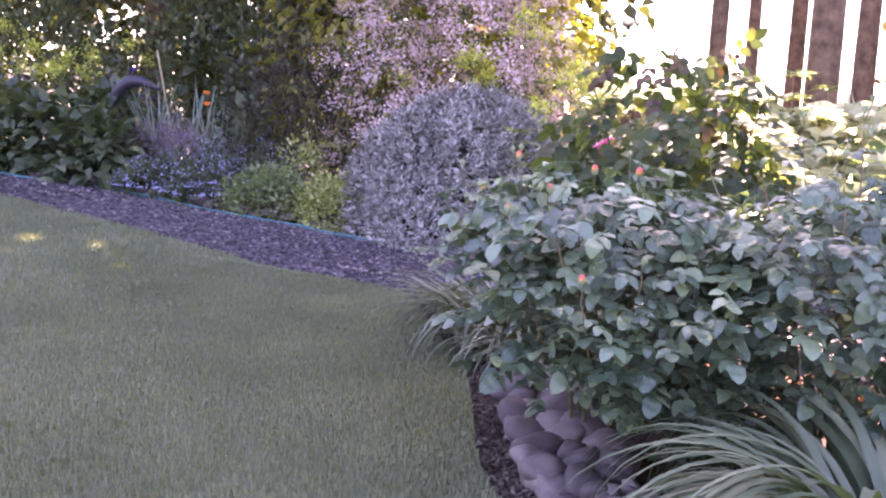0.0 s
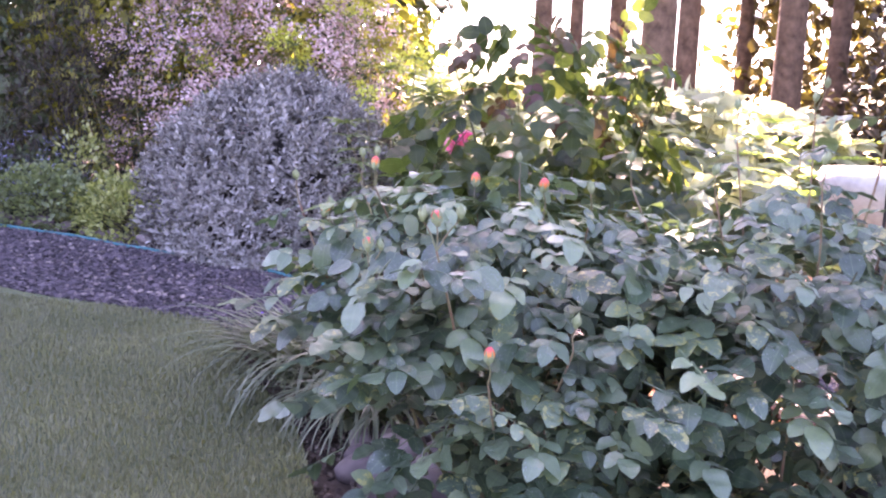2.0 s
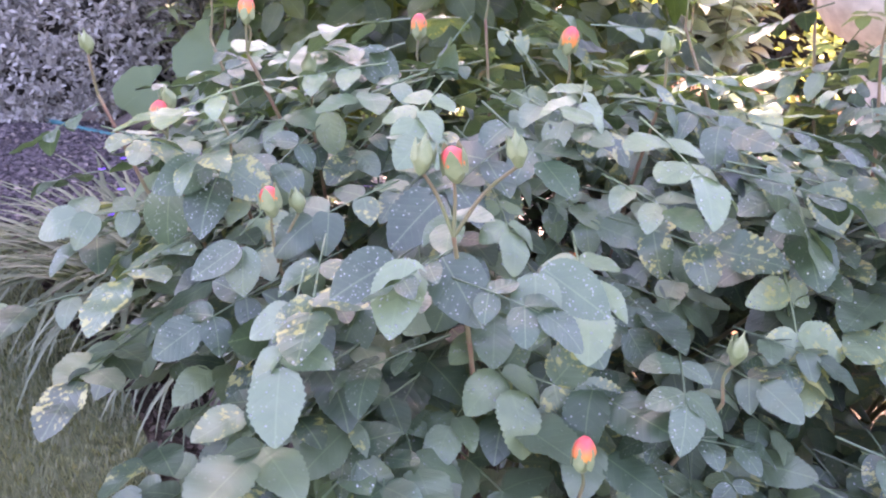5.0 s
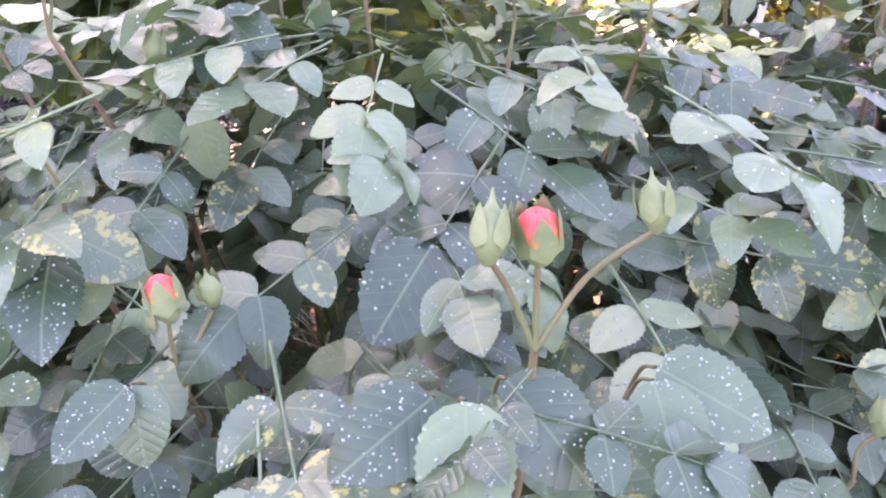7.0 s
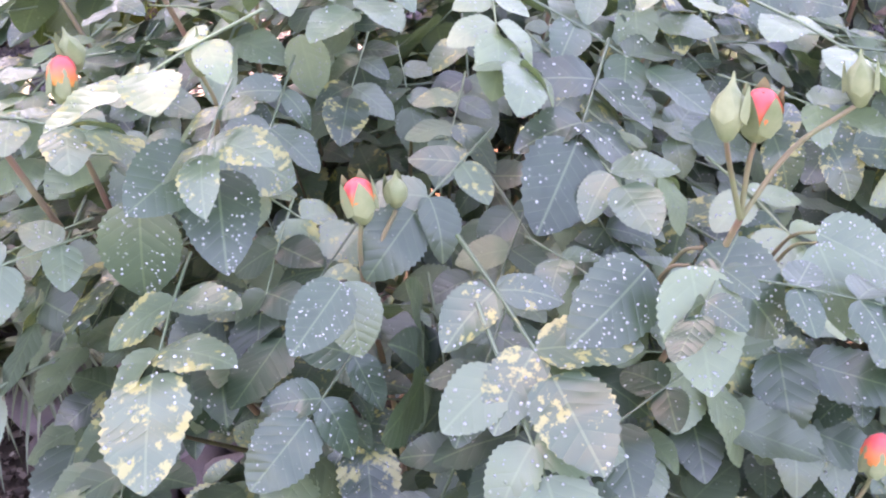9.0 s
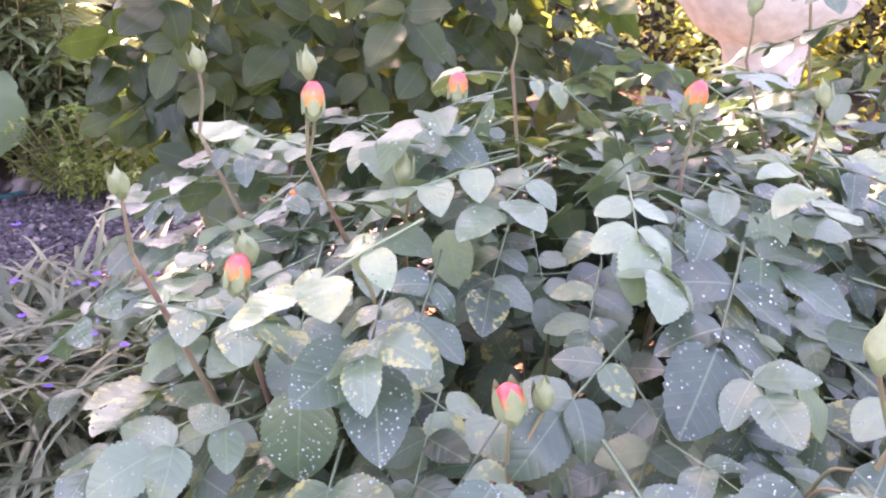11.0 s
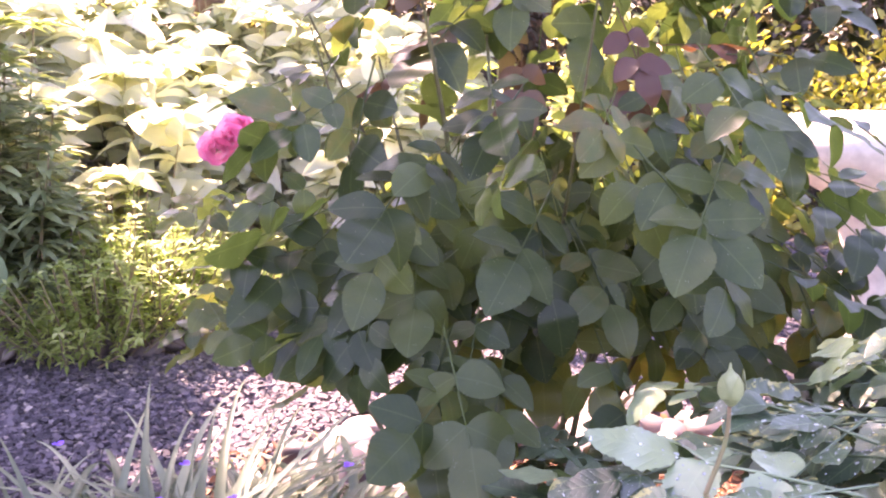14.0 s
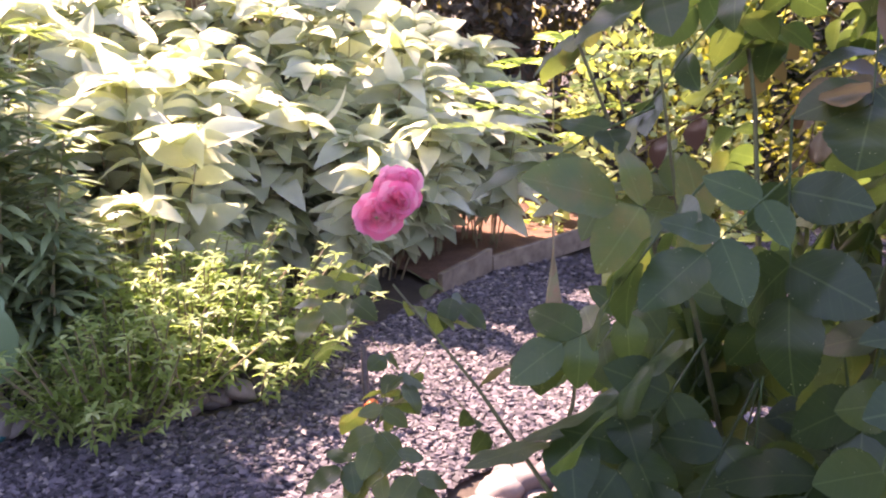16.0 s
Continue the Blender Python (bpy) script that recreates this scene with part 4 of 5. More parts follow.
# lance-leaved perennials at the corner of the border
def lance_plant(x, y, n, h, mat, label, shape=LANCEB, group="", spread=0.3, whorls=9, name="leafy_perennial", per=9, head=None, size=1.0, face=(0, 0, 1.0), tumble=0.15):
    e = thing(name, x, y, label, "perennial plant", group)
    Ps, Fs, Ns, tops = [], [], [], []
    for k in range(n):
        bx, by = rng.normal(0, spread * 0.5, 2)
        tip = np.array([bx * 1.6, by * 1.6, h * rng.uniform(0.7, 1.05)])
        root = np.array([bx * 0.6, by * 0.6, 0])
        obj("stem", rod_shape([root, root * 0.5 + tip * 0.5 + rng.normal(0, 0.01, 3), tip], [0.006, 0.005, 0.003], 5), GREEN_STEM, e)
        tops.append(tip)
        for w in range(whorls):
            t = (w + 1) / whorls
            if t < 0.25:
                continue
            for j in range(per if w == whorls - 1 else max(3, per // 2)):
                a = j * 2.4 + w
                Ps.append(root + (tip - root) * t)
                Fs.append((math.cos(a), math.sin(a), 0.45 * t + rng.uniform(-0.35, 0.25)))
                Ns.append(face)
    Fs, Ns = np.array(Fs), np.array(Ns) + rng.normal(0, tumble, (len(Ns), 3))
    part("foliage", scatter(shape, np.array(Ps), frames_of(Fs, Ns, size * rng.uniform(0.65, 1.15, len(Ps)))), mat, e, kind="stuff")
    if head is not None:
        for tip in tops:
            c = np.array([tip] * 120) + rng.normal(0, 0.06, (120, 3)) * (1, 1, 0.9) + np.array([0, 0, 0.05])
            part("flower_head", scatter(SMALL, c, frames_of(random_dirs(120) + np.array([0, 0, 0.3]), np.array([0, 0, 1.0]) + random_dirs(120) * 0.5, 0.8 * rng.uniform(0.7, 1.2, 120))), head, e, "domed lime-yellow flower head", "stuff")
    return e


lance_plant(0.42, 8.2, 20, 1.38, LANCE, "euphorbia with whorls of narrow grey-green leaves", spread=0.3, per=20, whorls=13, size=1.15)
lance_plant(0.2, 8.45, 8, 1.6, LANCE, "tall euphorbia with lime-yellow flower heads", spread=0.4, per=12, head=LIME)
lance_plant(-0.25, 9.75, 7, 2.1, LANCE, "tall euphorbia with several lime-yellow flower heads", spread=0.5, per=12, head=LIME)
lance_plant(-0.8, 10.05, 6, 1.95, LANCE, "tall euphorbia behind the silver shrub with lime flower heads", spread=0.5, per=12, head=LIME)
for x, y, n, h in ((0.82, 7.99, 95, 0.5), (1.12, 8.02, 95, 0.56), (1.4, 7.95, 60, 0.38), (0.68, 7.9, 34, 0.3), (1.0, 8.3, 60, 0.66)):
    lance_plant(x, y, n, h, FINE, "bushy perennial with fine narrow bright leaves", NARROW, "fine-leaved plants by the path", 0.34, 12, per=6, name="fine_leaved_perennial")
lance_plant(0.62, 8.12, 9, 0.86, LANCE, "lower euphorbia shoots with whorled grey-green leaves", spread=0.2, per=22, whorls=9, size=1.15)
# big felted leaf
bigl = thing("burdock", 0.22, 7.98, "low plant with large felted grey-green leaves", "perennial plant")
VB = []
for i in range(7):
    for k in range(33):
        a0 = -2.85 + 5.7 * k / 32
        r = i / 6 * (0.17 + 0.055 * math.cos(a0) + 0.012 * math.sin(5 * a0) + 0.006 * math.sin(13 * a0))
        VB.append((math.sin(a0) * r * 0.95, 0.04 + math.cos(a0) * r, 0.035 * (i / 6) ** 2 * math.sin(3 * a0) - 0.5 * r * r + 0.05 * abs(math.sin(a0)) * r))
FB = [(i * 33 + k, i * 33 + k + 1, (i + 1) * 33 + k + 1, (i + 1) * 33 + k) for i in range(6) for k in range(32)]
VB = np.array(VB)
BIG = (VB, np.array(FB), VB[:, :2] / 0.07)
for px, py, pz, fx, fy, fz, k in ((0.02, -0.16, 0.56, -0.15, -0.45, -1.0, 1.3), (-0.30, -0.1, 0.34, -0.8, -0.4, -0.5, 0.9), (0.05, 0.12, 0.62, 0.3, 0.4, 0.1, 0.8)):
    M_ = frames_of(np.array([(fx, fy, fz)]), np.array([(-0.1, -0.9, 0.5)]), np.array([k]))
    leaf_parts("leaf", [BIG], [BIGLEAF], np.array([(px, py, pz)]), M_, bigl)
    obj("leaf_stalk", rod_shape([(0, 0, 0), (px * 0.4, py * 0.4, pz * 0.6), (px, py, pz)], [0.008, 0.007, 0.004], 6), GREEN_STEM, bigl)

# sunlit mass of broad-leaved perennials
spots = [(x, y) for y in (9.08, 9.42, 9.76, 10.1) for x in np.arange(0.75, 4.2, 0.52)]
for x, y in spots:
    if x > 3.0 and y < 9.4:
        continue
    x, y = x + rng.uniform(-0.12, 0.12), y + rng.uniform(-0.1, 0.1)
    lance_plant(x, y, 12, 0.98 + 0.5 * (y - 8.95) + rng.uniform(-0.1, 0.1), BROAD, "upright perennial with broad green leaves, sun glare put into their pale colour", ELLIPTIC, "broad-leaved perennials in the border", 0.36, 10, per=9, name="broad_leaved_perennial", face=(0, -0.12, 0.9), tumble=0.55)
for x, y, h in ((1.9, 10.4, 1.9), (2.35, 10.25, 1.95), (2.9, 10.3, 1.85), (1.35, 10.3, 1.7)):
    lance_plant(x, y, 8, h, LANCE, "tall euphorbia with whorled grey-green leaves", LANCEB, "tall euphorbias by the tree", 0.3, 9, per=16, size=1.3)
e = strap_clump("iris", 1.0, 9.9, 0.14, 1.5, 0.04, 26, IRIS, "tall iris clump with upright sword leaves", "perennial plant", [(1.0, 0.15), (0.9, 0.3)])
# pinnate leaves near the path's end
pin = thing("fern_leaved_plant", 2.95, 7.75, "plant with arching pinnate light green leaves", "perennial plant")
for k in range(9):
    a = 2.2 + 0.45 * k
    shp = [rod_shape([(0, 0, 0), (0, 0.3, 0.02), (0, 0.62, -0.08)], [0.004, 0.003, 0.0015], 4)]
    for j in range(7):
        for side in (1, -1):
            shp.append(turned(blade_shape(0.13 - 0.007 * j, 0.055, 5, 0, 0.25, 0.2, 0.65, 0.4), pose(0, 0.1 + 0.075 * j, 0.02 - 0.0023 * j * j, 15, 0, side * -65)))
    c = np.array([(0, 0, 0.95 + 0.11 * (k % 5))])
    M_ = frames_of(np.array([(math.cos(a), math.sin(a), 0.25)]), np.array([(0, 0, 1.0)]), np.array([1.0]))
    leaf_parts("leaf", [join(shp)], [FINE], c, M_, pin)
    obj("stem", rod_shape([(0.02 * k - 0.08, 0, 0), (0, 0, 0.4), tuple(c[0])], [0.007, 0.006, 0.004], 5), GREEN_STEM, pin)

# pink blossom shrub
px, py = -1.1, 10.35
ps = shrub("blossom_shrub", px, py, (1.3, 1.05), 3.2, 6000, SMALL, MIDLEAF, "tall arching shrub covered in pale pink blossom", "flowering shrub", out=0.6, up=-0.5, spread=0.6, inner=0.5, stems=26, seed=0.7, lumps=0.2)
add_flowers(ps, (1.35, 1.1), 3.25, 1150, BLOSSOM, 1.75, "blossom", 0.72, 0.7, TINY, 30, 0.2, 0.12, 0.05)

# dark shrub
shrub("dark_shrub", -3.0, 10.6, (0.95, 0.9), 2.1, 9000, blade_shape(0.07, 0.016, 2, 0, 0.3, 0.3, 0.7, 0.5), DARKLEAF, "dense dark brownish shrub with fine foliage", "shrub", spread=0.6, inner=0.4, stems=20, seed=2.0, lumps=0.2)
# golden and green mounds by the path
g1 = shrub("golden_shrub", -2.0, 9.0, (0.42, 0.32), 0.5, 2200, SMALL, LIMELEAF, "small golden-leaved mound at the border edge", "shrub", stems=8, seed=0.2)
shrub("green_mound", -2.72, 9.15, (0.52, 0.36), 0.5, 2600, SMALL, LANCE, "low mound of fresh green leaves by the hose", "perennial plant", stems=8, seed=1.2)
g3 = shrub("lime_tipped_plant", -2.55, 9.65, (0.3, 0.28), 0.85, 800, SMALL, LIMELEAF, "lime-tipped leafy plant behind the green mound", "perennial plant", stems=8, seed=3.2)
# forget-me-nots
for x, y, r, h in ((-3.5, 9.35, 0.5, 0.42), (-4.15, 9.45, 0.45, 0.38), (-3.0, 9.9, 0.5, 0.62), (-3.75, 9.85, 0.5, 0.6)):
    f_ = shrub("forget_me_not", x, y, (r, r * 0.8), h, 900, SMALL, MIDLEAF, "forget-me-not mound dotted with small blue flowers", "flowering plant", group="forget-me-nots in the border", stems=6, seed=x)
    add_flowers(f_, (r * 1.05, r * 0.85), h * 1.12, 420, BLUE, 0.62, "bloom_mass", 0.9, x, TINY, 4)
h_ = shrub("heather", -4.3, 10.05, (0.8, 0.35), 0.78, 5000, TINY, HEATHER, "dull mauve heather mound", "shrub", stems=10, seed=0.4)
# leafy clumps at the far end
for x, y, r, h in ((-5.0, 9.85, 0.6, 0.75), (-5.9, 10.1, 0.65, 0.85), (-5.4, 10.6, 0.7, 1.05), (-6.6, 10.5, 0.7, 0.95)):
    c_ = shrub("leafy_clump", x, y, (r, r * 0.8), h, 520, OVATE, MIDLEAF, "leafy clump with broad dark green leaves", "perennial plant", group="leafy clumps at the border end", stems=6, seed=x, out=0.8, up=-0.1)
add_flowers(c_, (0.7, 0.55), 1.25, 120, VIOLET, 0.9, "bloom_mass", 0.9, 1.0)
v_ = shrub("violet_perennial", -5.6, 11.0, (0.9, 0.5), 1.25, 700, SMALL, MIDLEAF, "perennial with hazy violet flowers", "perennial plant", stems=8, seed=0.9)
add_flowers(v_, (0.9, 0.5), 1.32, 220, VIOLET, 0.9, "bloom_mass", 0.9, 0.9)
for x, y in ((-4.7, 10.9), (-4.35, 11.0), (-4.0, 11.0), (-5.05, 11.1)):
    strap_clump("iris", x, y - 0.25, 0.18, 1.25, 0.038, 50, IRIS, "iris clump with upright blue-green sword leaves", "perennial plant", [(1.0, 0.25), (0.9, 0.5), (0.8, 0.8)])
tagged(obj("bamboo_cane", rod_shape([(-4.5, 10.75, gz(-4.5, 10) + 0.0), (-4.85, 10.85, gz(-4.8, 10) + 1.55)], [0.011, 0.010], 8), CANEWOOD), "leaning pale bamboo cane stuck among irises", "plant stake")
# poppies
for x, y, z in ((-3.85, 10.1, 1.28), (-3.88, 10.15, 1.4)):
    e = thing("poppy", x, y, "orange poppy on a thin stalk", "flower", "orange poppies")
    z -= gz(x, y)
    obj("stalk", rod_shape([(0, 0, 0), (0.02, 0, z * 0.6), (0, 0, z)], [0.004, 0.003, 0.0025], 5), GREEN_STEM, e)
    th = np.arange(5) * 1.257
    part("petals", scatter(blade_shape(0.05, 0.055, 4, 0, -0.2, -0.3, 0.45, 0.6), np.array([(0, 0, z)] * 5), frames_of(np.column_stack([np.cos(th), np.sin(th), 0.7 * np.ones(5)]), np.array([(0, 0, 1.0)] * 5), np.ones(5))), ORANGE, e, "orange poppy petals")
lp = shrub("broad_leaved_clump", -3.7, 10.7, (0.35, 0.3), 1.35, 90, OVATE, MIDLEAF, "clump of grey-green broad leaves", "perennial plant", out=0.9, up=-0.2, stems=6, seed=0.3)
# garden ornament: an arched bird on a rod
orn = thing("bird_ornament", -4.95, 10.4, "dark metal arched bird ornament among the flowers", "garden ornament")
z0 = 1.45 - gz(-4.95, 10.4)
arc = [(-0.22, 0, z0 - 0.34), (-0.2, 0, z0 - 0.15), (-0.12, 0, z0 - 0.02), (0.0, 0, z0 + 0.06), (0.14, 0, z0 + 0.07), (0.26, 0, z0 + 0.03), (0.36, 0, z0 - 0.01)]
part("body", rod_shape(smooth_line(arc, 4), [0.02 + 0.055 * math.sin(math.pi * min(1, k / 24 * 0.9 + 0.1)) ** 1.2 for k in range(25)], 10), SLATE, orn, "arched dark bird body")
part("rod", rod_shape([(-0.2, 0, 0), (-0.21, 0, z0 - 0.3)], [0.008, 0.008], 6), SLATE, orn)
# tall rose-bud perennial and nodding stems before the dark shrub
lance_plant(-2.05, 9.85, 9, 1.35, MIDLEAF, "upright leafy perennial with pale seed heads", spread=0.35, per=8)
yl = shrub("yellow_flowered_shrub", -2.3, 11.4, (0.7, 0.6), 2.3, 1700, SMALL, MIDLEAF, "upright shrub with clusters of yellow flowers", "flowering shrub", stems=14, seed=0.6)
add_flowers(yl, (0.65, 0.55), 2.3, 220, LIME, 1.2, "bloom_mass", 0.8, 0.6, SMALL, 4)
for x, y, h in ((-6.9, 11.6, 1.5), (-6.0, 11.8, 1.5), (-7.6, 11.2, 1.55)):
    lance_plant(x, y, 8, h, LANCE, "euphorbia clump with lime-yellow flower heads", spread=0.6, per=10, head=LIME, group="euphorbias at the back")
for x, y, r, h in ((-5.3, 12.6, 1.5, 2.3), (-7.6, 12.6, 1.6, 2.4), (-3.9, 12.2, 1.0, 2.3), (-9.6, 12.4, 1.5, 2.4)):
    shrub("evergreen_shrub", x, y, (r, 0.9), h, 4200, blade_shape(0.10, 0.045, 3, 0, 0.3, 0.3, 0.7, 0.5), MIDLEAF, "rounded dark evergreen shrub at the back", "shrub", group="evergreen shrubs at the back", stems=12, seed=x)


# ---- trees ----
def tree(x, y, h, trunk_r, blobs, label, n=900, mat=TREELEAF, group="trees behind the border", fork=0.55, shape=TREEB, sizes=(0.7, 1.3), lean=(0.0, 0.0)):
    e = thing("tree", x, y, label, "tree", group)
    pts = [(lean[0] * t * h, lean[1] * t * h + 0.03 * math.sin(9 * t), h * t) for t in np.linspace(0, 1, 9)]
    V, F, uv = rod_shape(pts, [trunk_r * (1.25 if k == 0 else 1 - 0.085 * k) for k in range(9)], 14)
    V = V + 0.12 * trunk_r * np.sin(V[:, [2, 0, 1]] * 11)
    part("trunk", (V, F, uv), BARK, e)
    Ps, Ds, Pl, Dl = [], [], [], []
    for bx, by, bz, r in blobs:
        a = (lean[0] * bz * 0.6, lean[1] * bz * 0.6, min(bz * 0.75, h * 0.9))
        obj("limb", rod_shape([a, ((a[0] + bx) / 2, (a[1] + by) / 2, (a[2] + bz) / 2 + 0.1), (bx, by, bz)], [trunk_r * 0.35, trunk_r * 0.22, trunk_r * 0.08], 6), BARK, e)
        low = bz < 5
        d = random_dirs(int(n * 2.6) if low else n)
        k = rng.uniform(0.15, 1, len(d)) ** 0.45 * (1 + 0.25 * np.sin(4 * d[:, 0] + bz) * np.cos(5 * d[:, 1] + bx))
        (Pl if low else Ps).append(np.array((bx, by, bz)) + d * k[:, None] * np.array((r, r, r * 0.8)))
        (Dl if low else Ds).append(d)
    if Pl:
        P, d = np.concatenate(Pl), np.concatenate(Dl)
        part("lower_crown", scatter(TREES, P, frames_of(d + rng.normal(0, 0.7, d.shape) + np.array([0, 0, -0.4]), np.array([0, 0, 1.0]) + rng.normal(0, 0.5, d.shape), rng.uniform(0.8, 1.75, len(P)))), mat, e, kind="stuff")
    P, d = np.concatenate(Ps), np.concatenate(Ds)
    part("crown", scatter(shape, P, frames_of(d + rng.normal(0, 0.7, d.shape) + np.array([0, 0, -0.4]), np.array([0, 0, 1.0]) + rng.normal(0, 0.5, d.shape), rng.uniform(*sizes, len(P)))), mat, e, kind="stuff")
    return e


# left: dense trees down to the ground
for x, y, h in ((-9.5, 13.6, 14.5), (-6.6, 14.0, 15.5), (-4.2, 13.4, 15.0), (-2.1, 13.2, 15.5), (-1.0, 13.6, 16.0)):
    blobs = [(side * rng.uniform(0.3, 1.2), rng.uniform(-0.8, 0.8), z + 0.3 * side, rng.uniform(1.0, 1.35)) for z in np.arange(9.5 if x > -1.5 else 3.4 if x < -5 else 1.6, h, 1.0) for side in (-1, 1)]
    blobs = [q for q in blobs if q[0] + x < -0.75 or q[2] > 12.7]
    tree(x, y, h, 0.16, blobs, "leafy garden tree with dense green crown", 380, TREE_SUN if x == -2.1 else TREELEAF)
# right: tall trunks with high crowns, the sun shining in under them
for k, (x, y, r) in enumerate(((2.62, 10.75, 0.19), (1.75, 13.2, 0.13), (2.25, 13.8, 0.10), (3.6, 13.4, 0.16), (4.6, 12.6, 0.2), (5.6, 13.6, 0.16), (6.9, 12.8, 0.2), (8.3, 13.6, 0.22), (3.0, 15.0, 0.14), (5.0, 15.5, 0.14))):
    blobs = [(rng.uniform(-1.7, 1.3), rng.uniform(-0.5, 0.7) + 11.1 - y, z, rng.uniform(1.0, 1.35)) for z in np.arange(7.2, 15, 0.85)]
    blobs = [q for q in blobs if abs(q[0] + x - 1.7) > 2.3 or q[2] > 10.9]
    tree(x, y, 14.0, r, blobs, "tall tree with bare reddish-brown trunk", 400, group="tall trunks in the sun")
# undergrowth and lower branches behind the lamp post
for x, y, h, r in ((5.9, 12.2, 3.6, 1.0), (7.0, 11.6, 4.0, 1.3), (8.0, 10.6, 4.4, 1.4), (9.5, 9.0, 4.6, 1.5)):
    shrub("tall_shrub", x, y, (r, r), h, 2600, blade_shape(0.13, 0.07, 3, 0, 0.3, 0.3, 0.7, 0.5), DARKLEAF, "tall brownish shrub in half shade", "shrub", group="tall shrubs behind the lamp", inner=0.3, stems=22, seed=x, spread=0.7)
shrub("golden_shrub", 5.6, 9.3, (0.9, 0.8), 1.9, 1600, blade_shape(0.10, 0.06, 3, 0, 0.3, 0.3, 0.7, 0.5), LIMELEAF, "golden-leaved shrub in the sun", "shrub", stems=12, seed=0.4)
# these shrubs carry the leaf colour that has sunlight painted in
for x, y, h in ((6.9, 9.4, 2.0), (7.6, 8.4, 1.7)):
    shrub("golden_shrub", x, y, (0.9, 0.8), h, 1700, blade_shape(0.10, 0.06, 3, 0, 0.3, 0.3, 0.7, 0.5), TREE_SUN, "yellow-gold leafy shrub with sunlight put into its colour", "shrub", stems=12, seed=x)
# hedge that closes the garden behind and beside the walker
def hedge(name, x0, y0, x1, y1, h, n, label, mat=None):
    t = rng.uniform(0, 1, n)
    P = np.column_stack([x0 + (x1 - x0) * t + rng.normal(0, 0.45, n), y0 + (y1 - y0) * t + rng.normal(0, 0.45, n), rng.uniform(-0.6, h, n)])
    ob = obj(name, scatter(TREEB, P, frames_of(random_dirs(n), np.array([0, 0, 1.0]) + random_dirs(n) * 0.8, rng.uniform(1.0, 1.8, n) * (0.6 if mat else 1))), mat or TREELEAF)
    return tagged(ob, label, "hedge", kind="stuff")


hedge("hedge", -13, -9, 10, -9, 2.2, 5000, "clipped green garden hedge")
hedge("hedge", -13, -9, -13, 14, 2.4, 5000, "clipped green garden hedge")
hedge("hedge", 11, -9, 11, 14, 3.2, 6000, "tall green garden hedge")
hedge("far_wood", 5.0, 15.5, 14, 12, 6.0, 14000, "brownish wood edge beyond the lamp", WOODLEAF)
hedge("far_wood", -18, 21, 0, 21, 6.0, 12000, "distant low wood beyond the garden")

# ---- built things ----
lp = thing("lamp_post", 1.87, 4.22, "black cast-iron garden lamp post", "lamp post")
part("base", lathe_shape([(0.11, 0.0), (0.11, 0.06), (0.09, 0.08), (0.085, 0.5), (0.07, 0.56), (0.062, 0.62), (0.055, 0.86), (0.062, 0.88), (0.062, 0.92), (0.048, 0.94)], 20), IRON, lp, "moulded iron base")
part("pole", lathe_shape([(0.038, 0.94), (0.040, 0.97), (0.036, 1.0), (0.030, 1.62), (0.030, 3.0), (0.0, 3.0)], 18), IRON, lp)
part("collar", lathe_shape([(0.031, 1.60), (0.040, 1.605), (0.040, 1.62), (0.036, 1.63), (0.043, 1.66), (0.036, 1.69), (0.040, 1.70), (0.040, 1.715), (0.030, 1.72)], 18), IRON, lp, "ringed iron collar")
for k in range(8):
    a = k * math.pi / 4
    part("rib", rod_shape([(0.033 * math.cos(a), 0.033 * math.sin(a), 1.0), (0.028 * math.cos(a), 0.028 * math.sin(a), 1.6)], [0.005, 0.0045], 4), IRON, lp)
bb = thing("birdbath", 2.38, 5.25, "pale cast-stone birdbath standing behind the roses", "birdbath")
part("pedestal", lathe_shape([(0.2, 0), (0.2, 0.07), (0.14, 0.12), (0.10, 0.3), (0.095, 0.7), (0.13, 1.0), (0.16, 1.05)], 28), PALE, bb)
part("bowl", lathe_shape([(0.10, 1.0), (0.22, 1.07), (0.28, 1.15), (0.30, 1.19), (0.305, 1.23), (0.29, 1.255), (0.265, 1.25), (0.19, 1.18), (0.0, 1.15)], 32), PALE, bb, "round stone bowl")
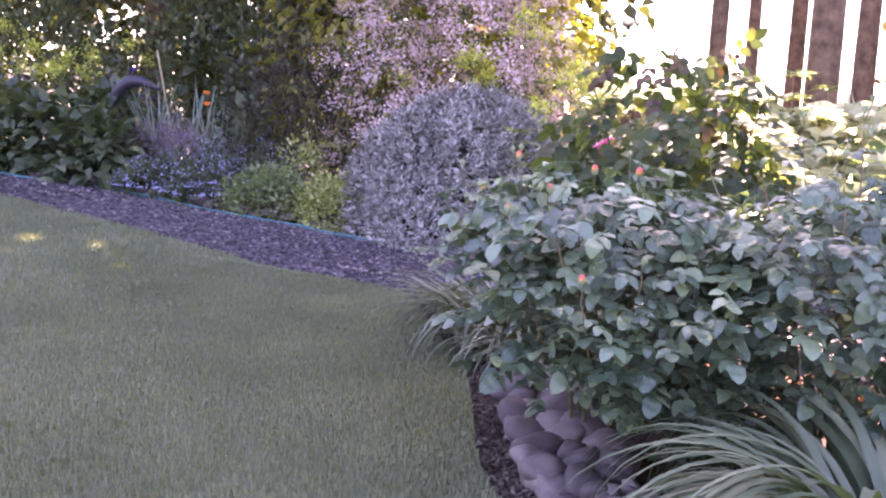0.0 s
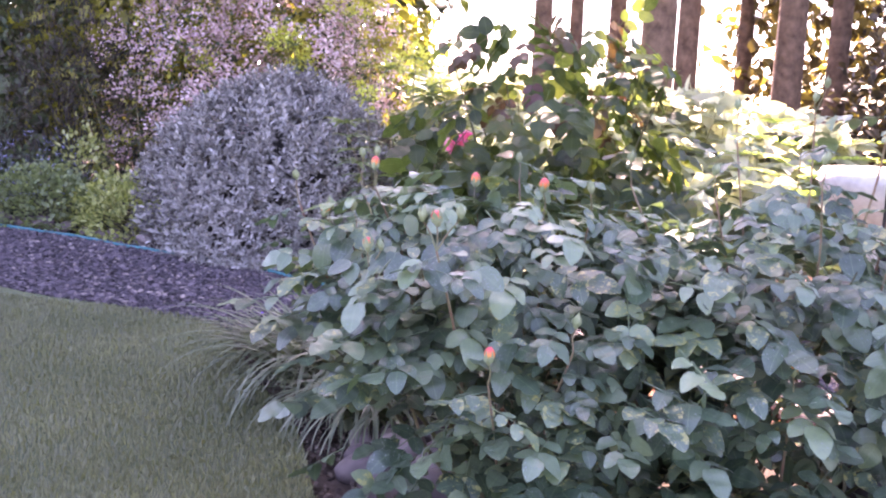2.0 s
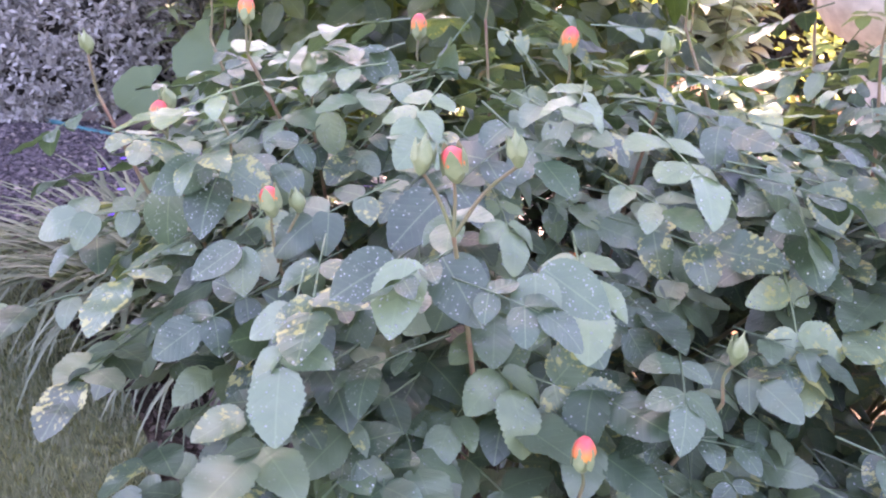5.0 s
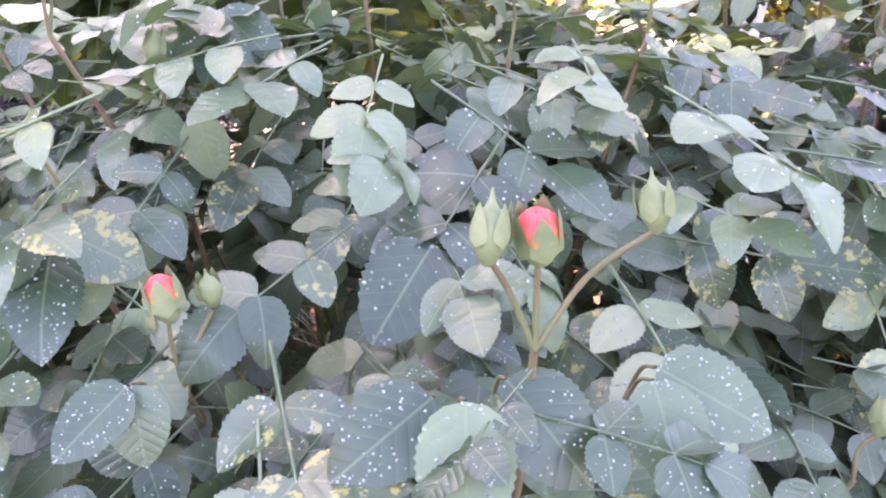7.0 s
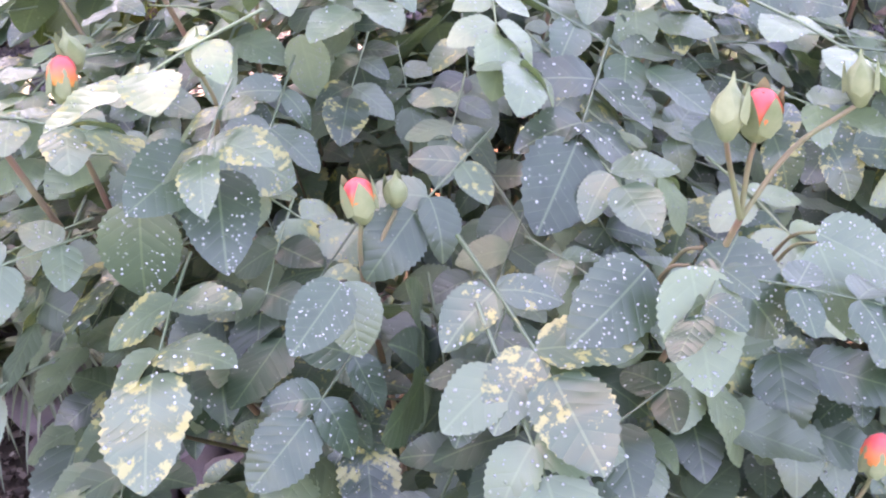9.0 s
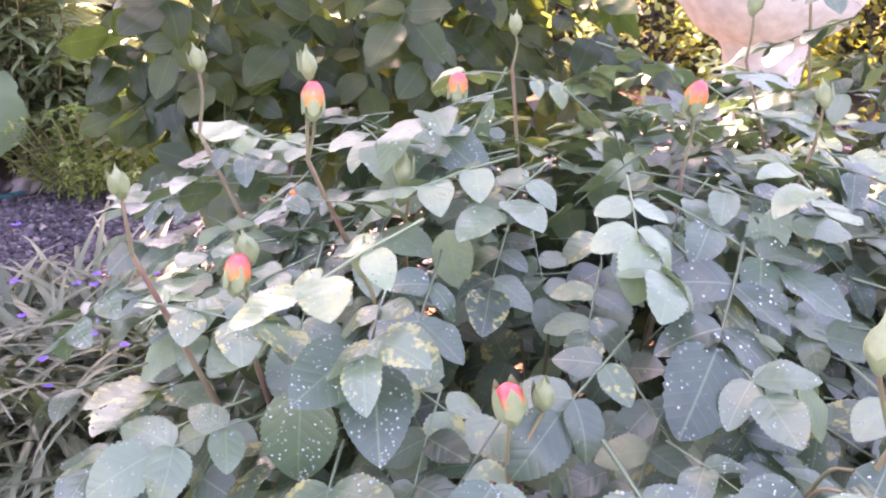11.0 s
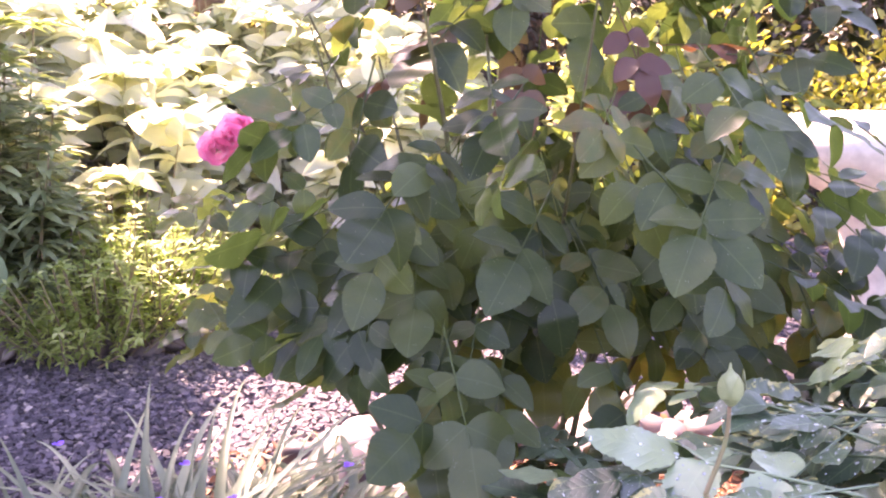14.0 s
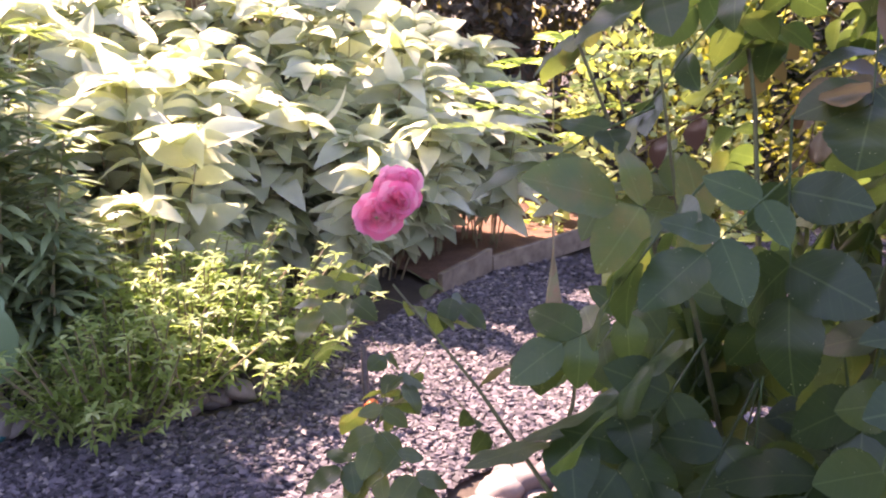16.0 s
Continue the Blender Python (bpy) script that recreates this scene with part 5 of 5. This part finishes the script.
for (x0, y0), (x1, y1) in zip(((2.9, 8.6), (3.5, 8.83)), ((3.48, 8.82), (4.6, 8.95))):
    d_ = Vector((x1 - x0, y1 - y0, 0))
    bm = bmesh.new()
    bmesh.ops.create_cube(bm, size=1)
    bmesh.ops.scale(bm, vec=(d_.length, 0.035, 0.15), verts=bm.verts)
    bmesh.ops.bevel(bm, geom=list(bm.edges), offset=0.004, segments=1, affect="EDGES")
    me = bpy.data.meshes.new("edging_board")
    bm.to_mesh(me)
    bm.free()
    me.materials.append(BOARD)
    ob = new("edging_board", me)
    ob.matrix_world = pose((x0 + x1) / 2, (y0 + y1) / 2, gz((x0 + x1) / 2, 0) + 0.07, 0, 0, math.degrees(math.atan2(d_.y, d_.x)))
    tagged(ob, "weathered brown edging board holding back mulch", "edging board", "edging boards")
sp = thing("sprinkler", 1.55, 7.37, "small sprinkler with orange cap in the gravel", "sprinkler")
part("cap", turned(lathe_shape([(0.0, 0.0), (0.022, 0.0), (0.026, 0.012), (0.024, 0.04), (0.018, 0.05), (0.0, 0.05)], 14), pose(0, 0, 0.03, 35, 20, 0)), ORANGE_PLASTIC, sp, "orange plastic cap")
part("tube", rod_shape([(0, 0.0, 0.06), (0.01, 0.02, 0.15), (0.03, 0.05, 0.27)], [0.015, 0.014, 0.012], 8), IRON, sp, "dark plastic tube")

P = rng.uniform((0.7, 5.3), (2.5, 6.6), (2600, 2))
P = np.column_stack([P, gz(P[:, 0], P[:, 1]) + rng.uniform(0.006, 0.03, len(P))])
DRY = leaf_mat("dry fallen leaf", [(0.1, (0.10, 0.045, 0.025)), (0.6, (0.27, 0.12, 0.06)), (0.95, (0.42, 0.26, 0.14))], 0.8, 0.2, glow=(1.0, 1.0, 1.0))
tagged(obj("fallen_leaves", scatter(blade_shape(0.045, 0.02, 3, 0, 0.5, 0.5, 0.7, 0.5), P, frames_of(random_dirs(len(P)) * (1, 1, 0.3), np.array([0, 0, 1.0]) + random_dirs(len(P)) * 0.7, rng.uniform(0.5, 1.4, len(P)))), DRY), "reddish dry fallen leaves between the stones", "fallen leaves", kind="stuff")
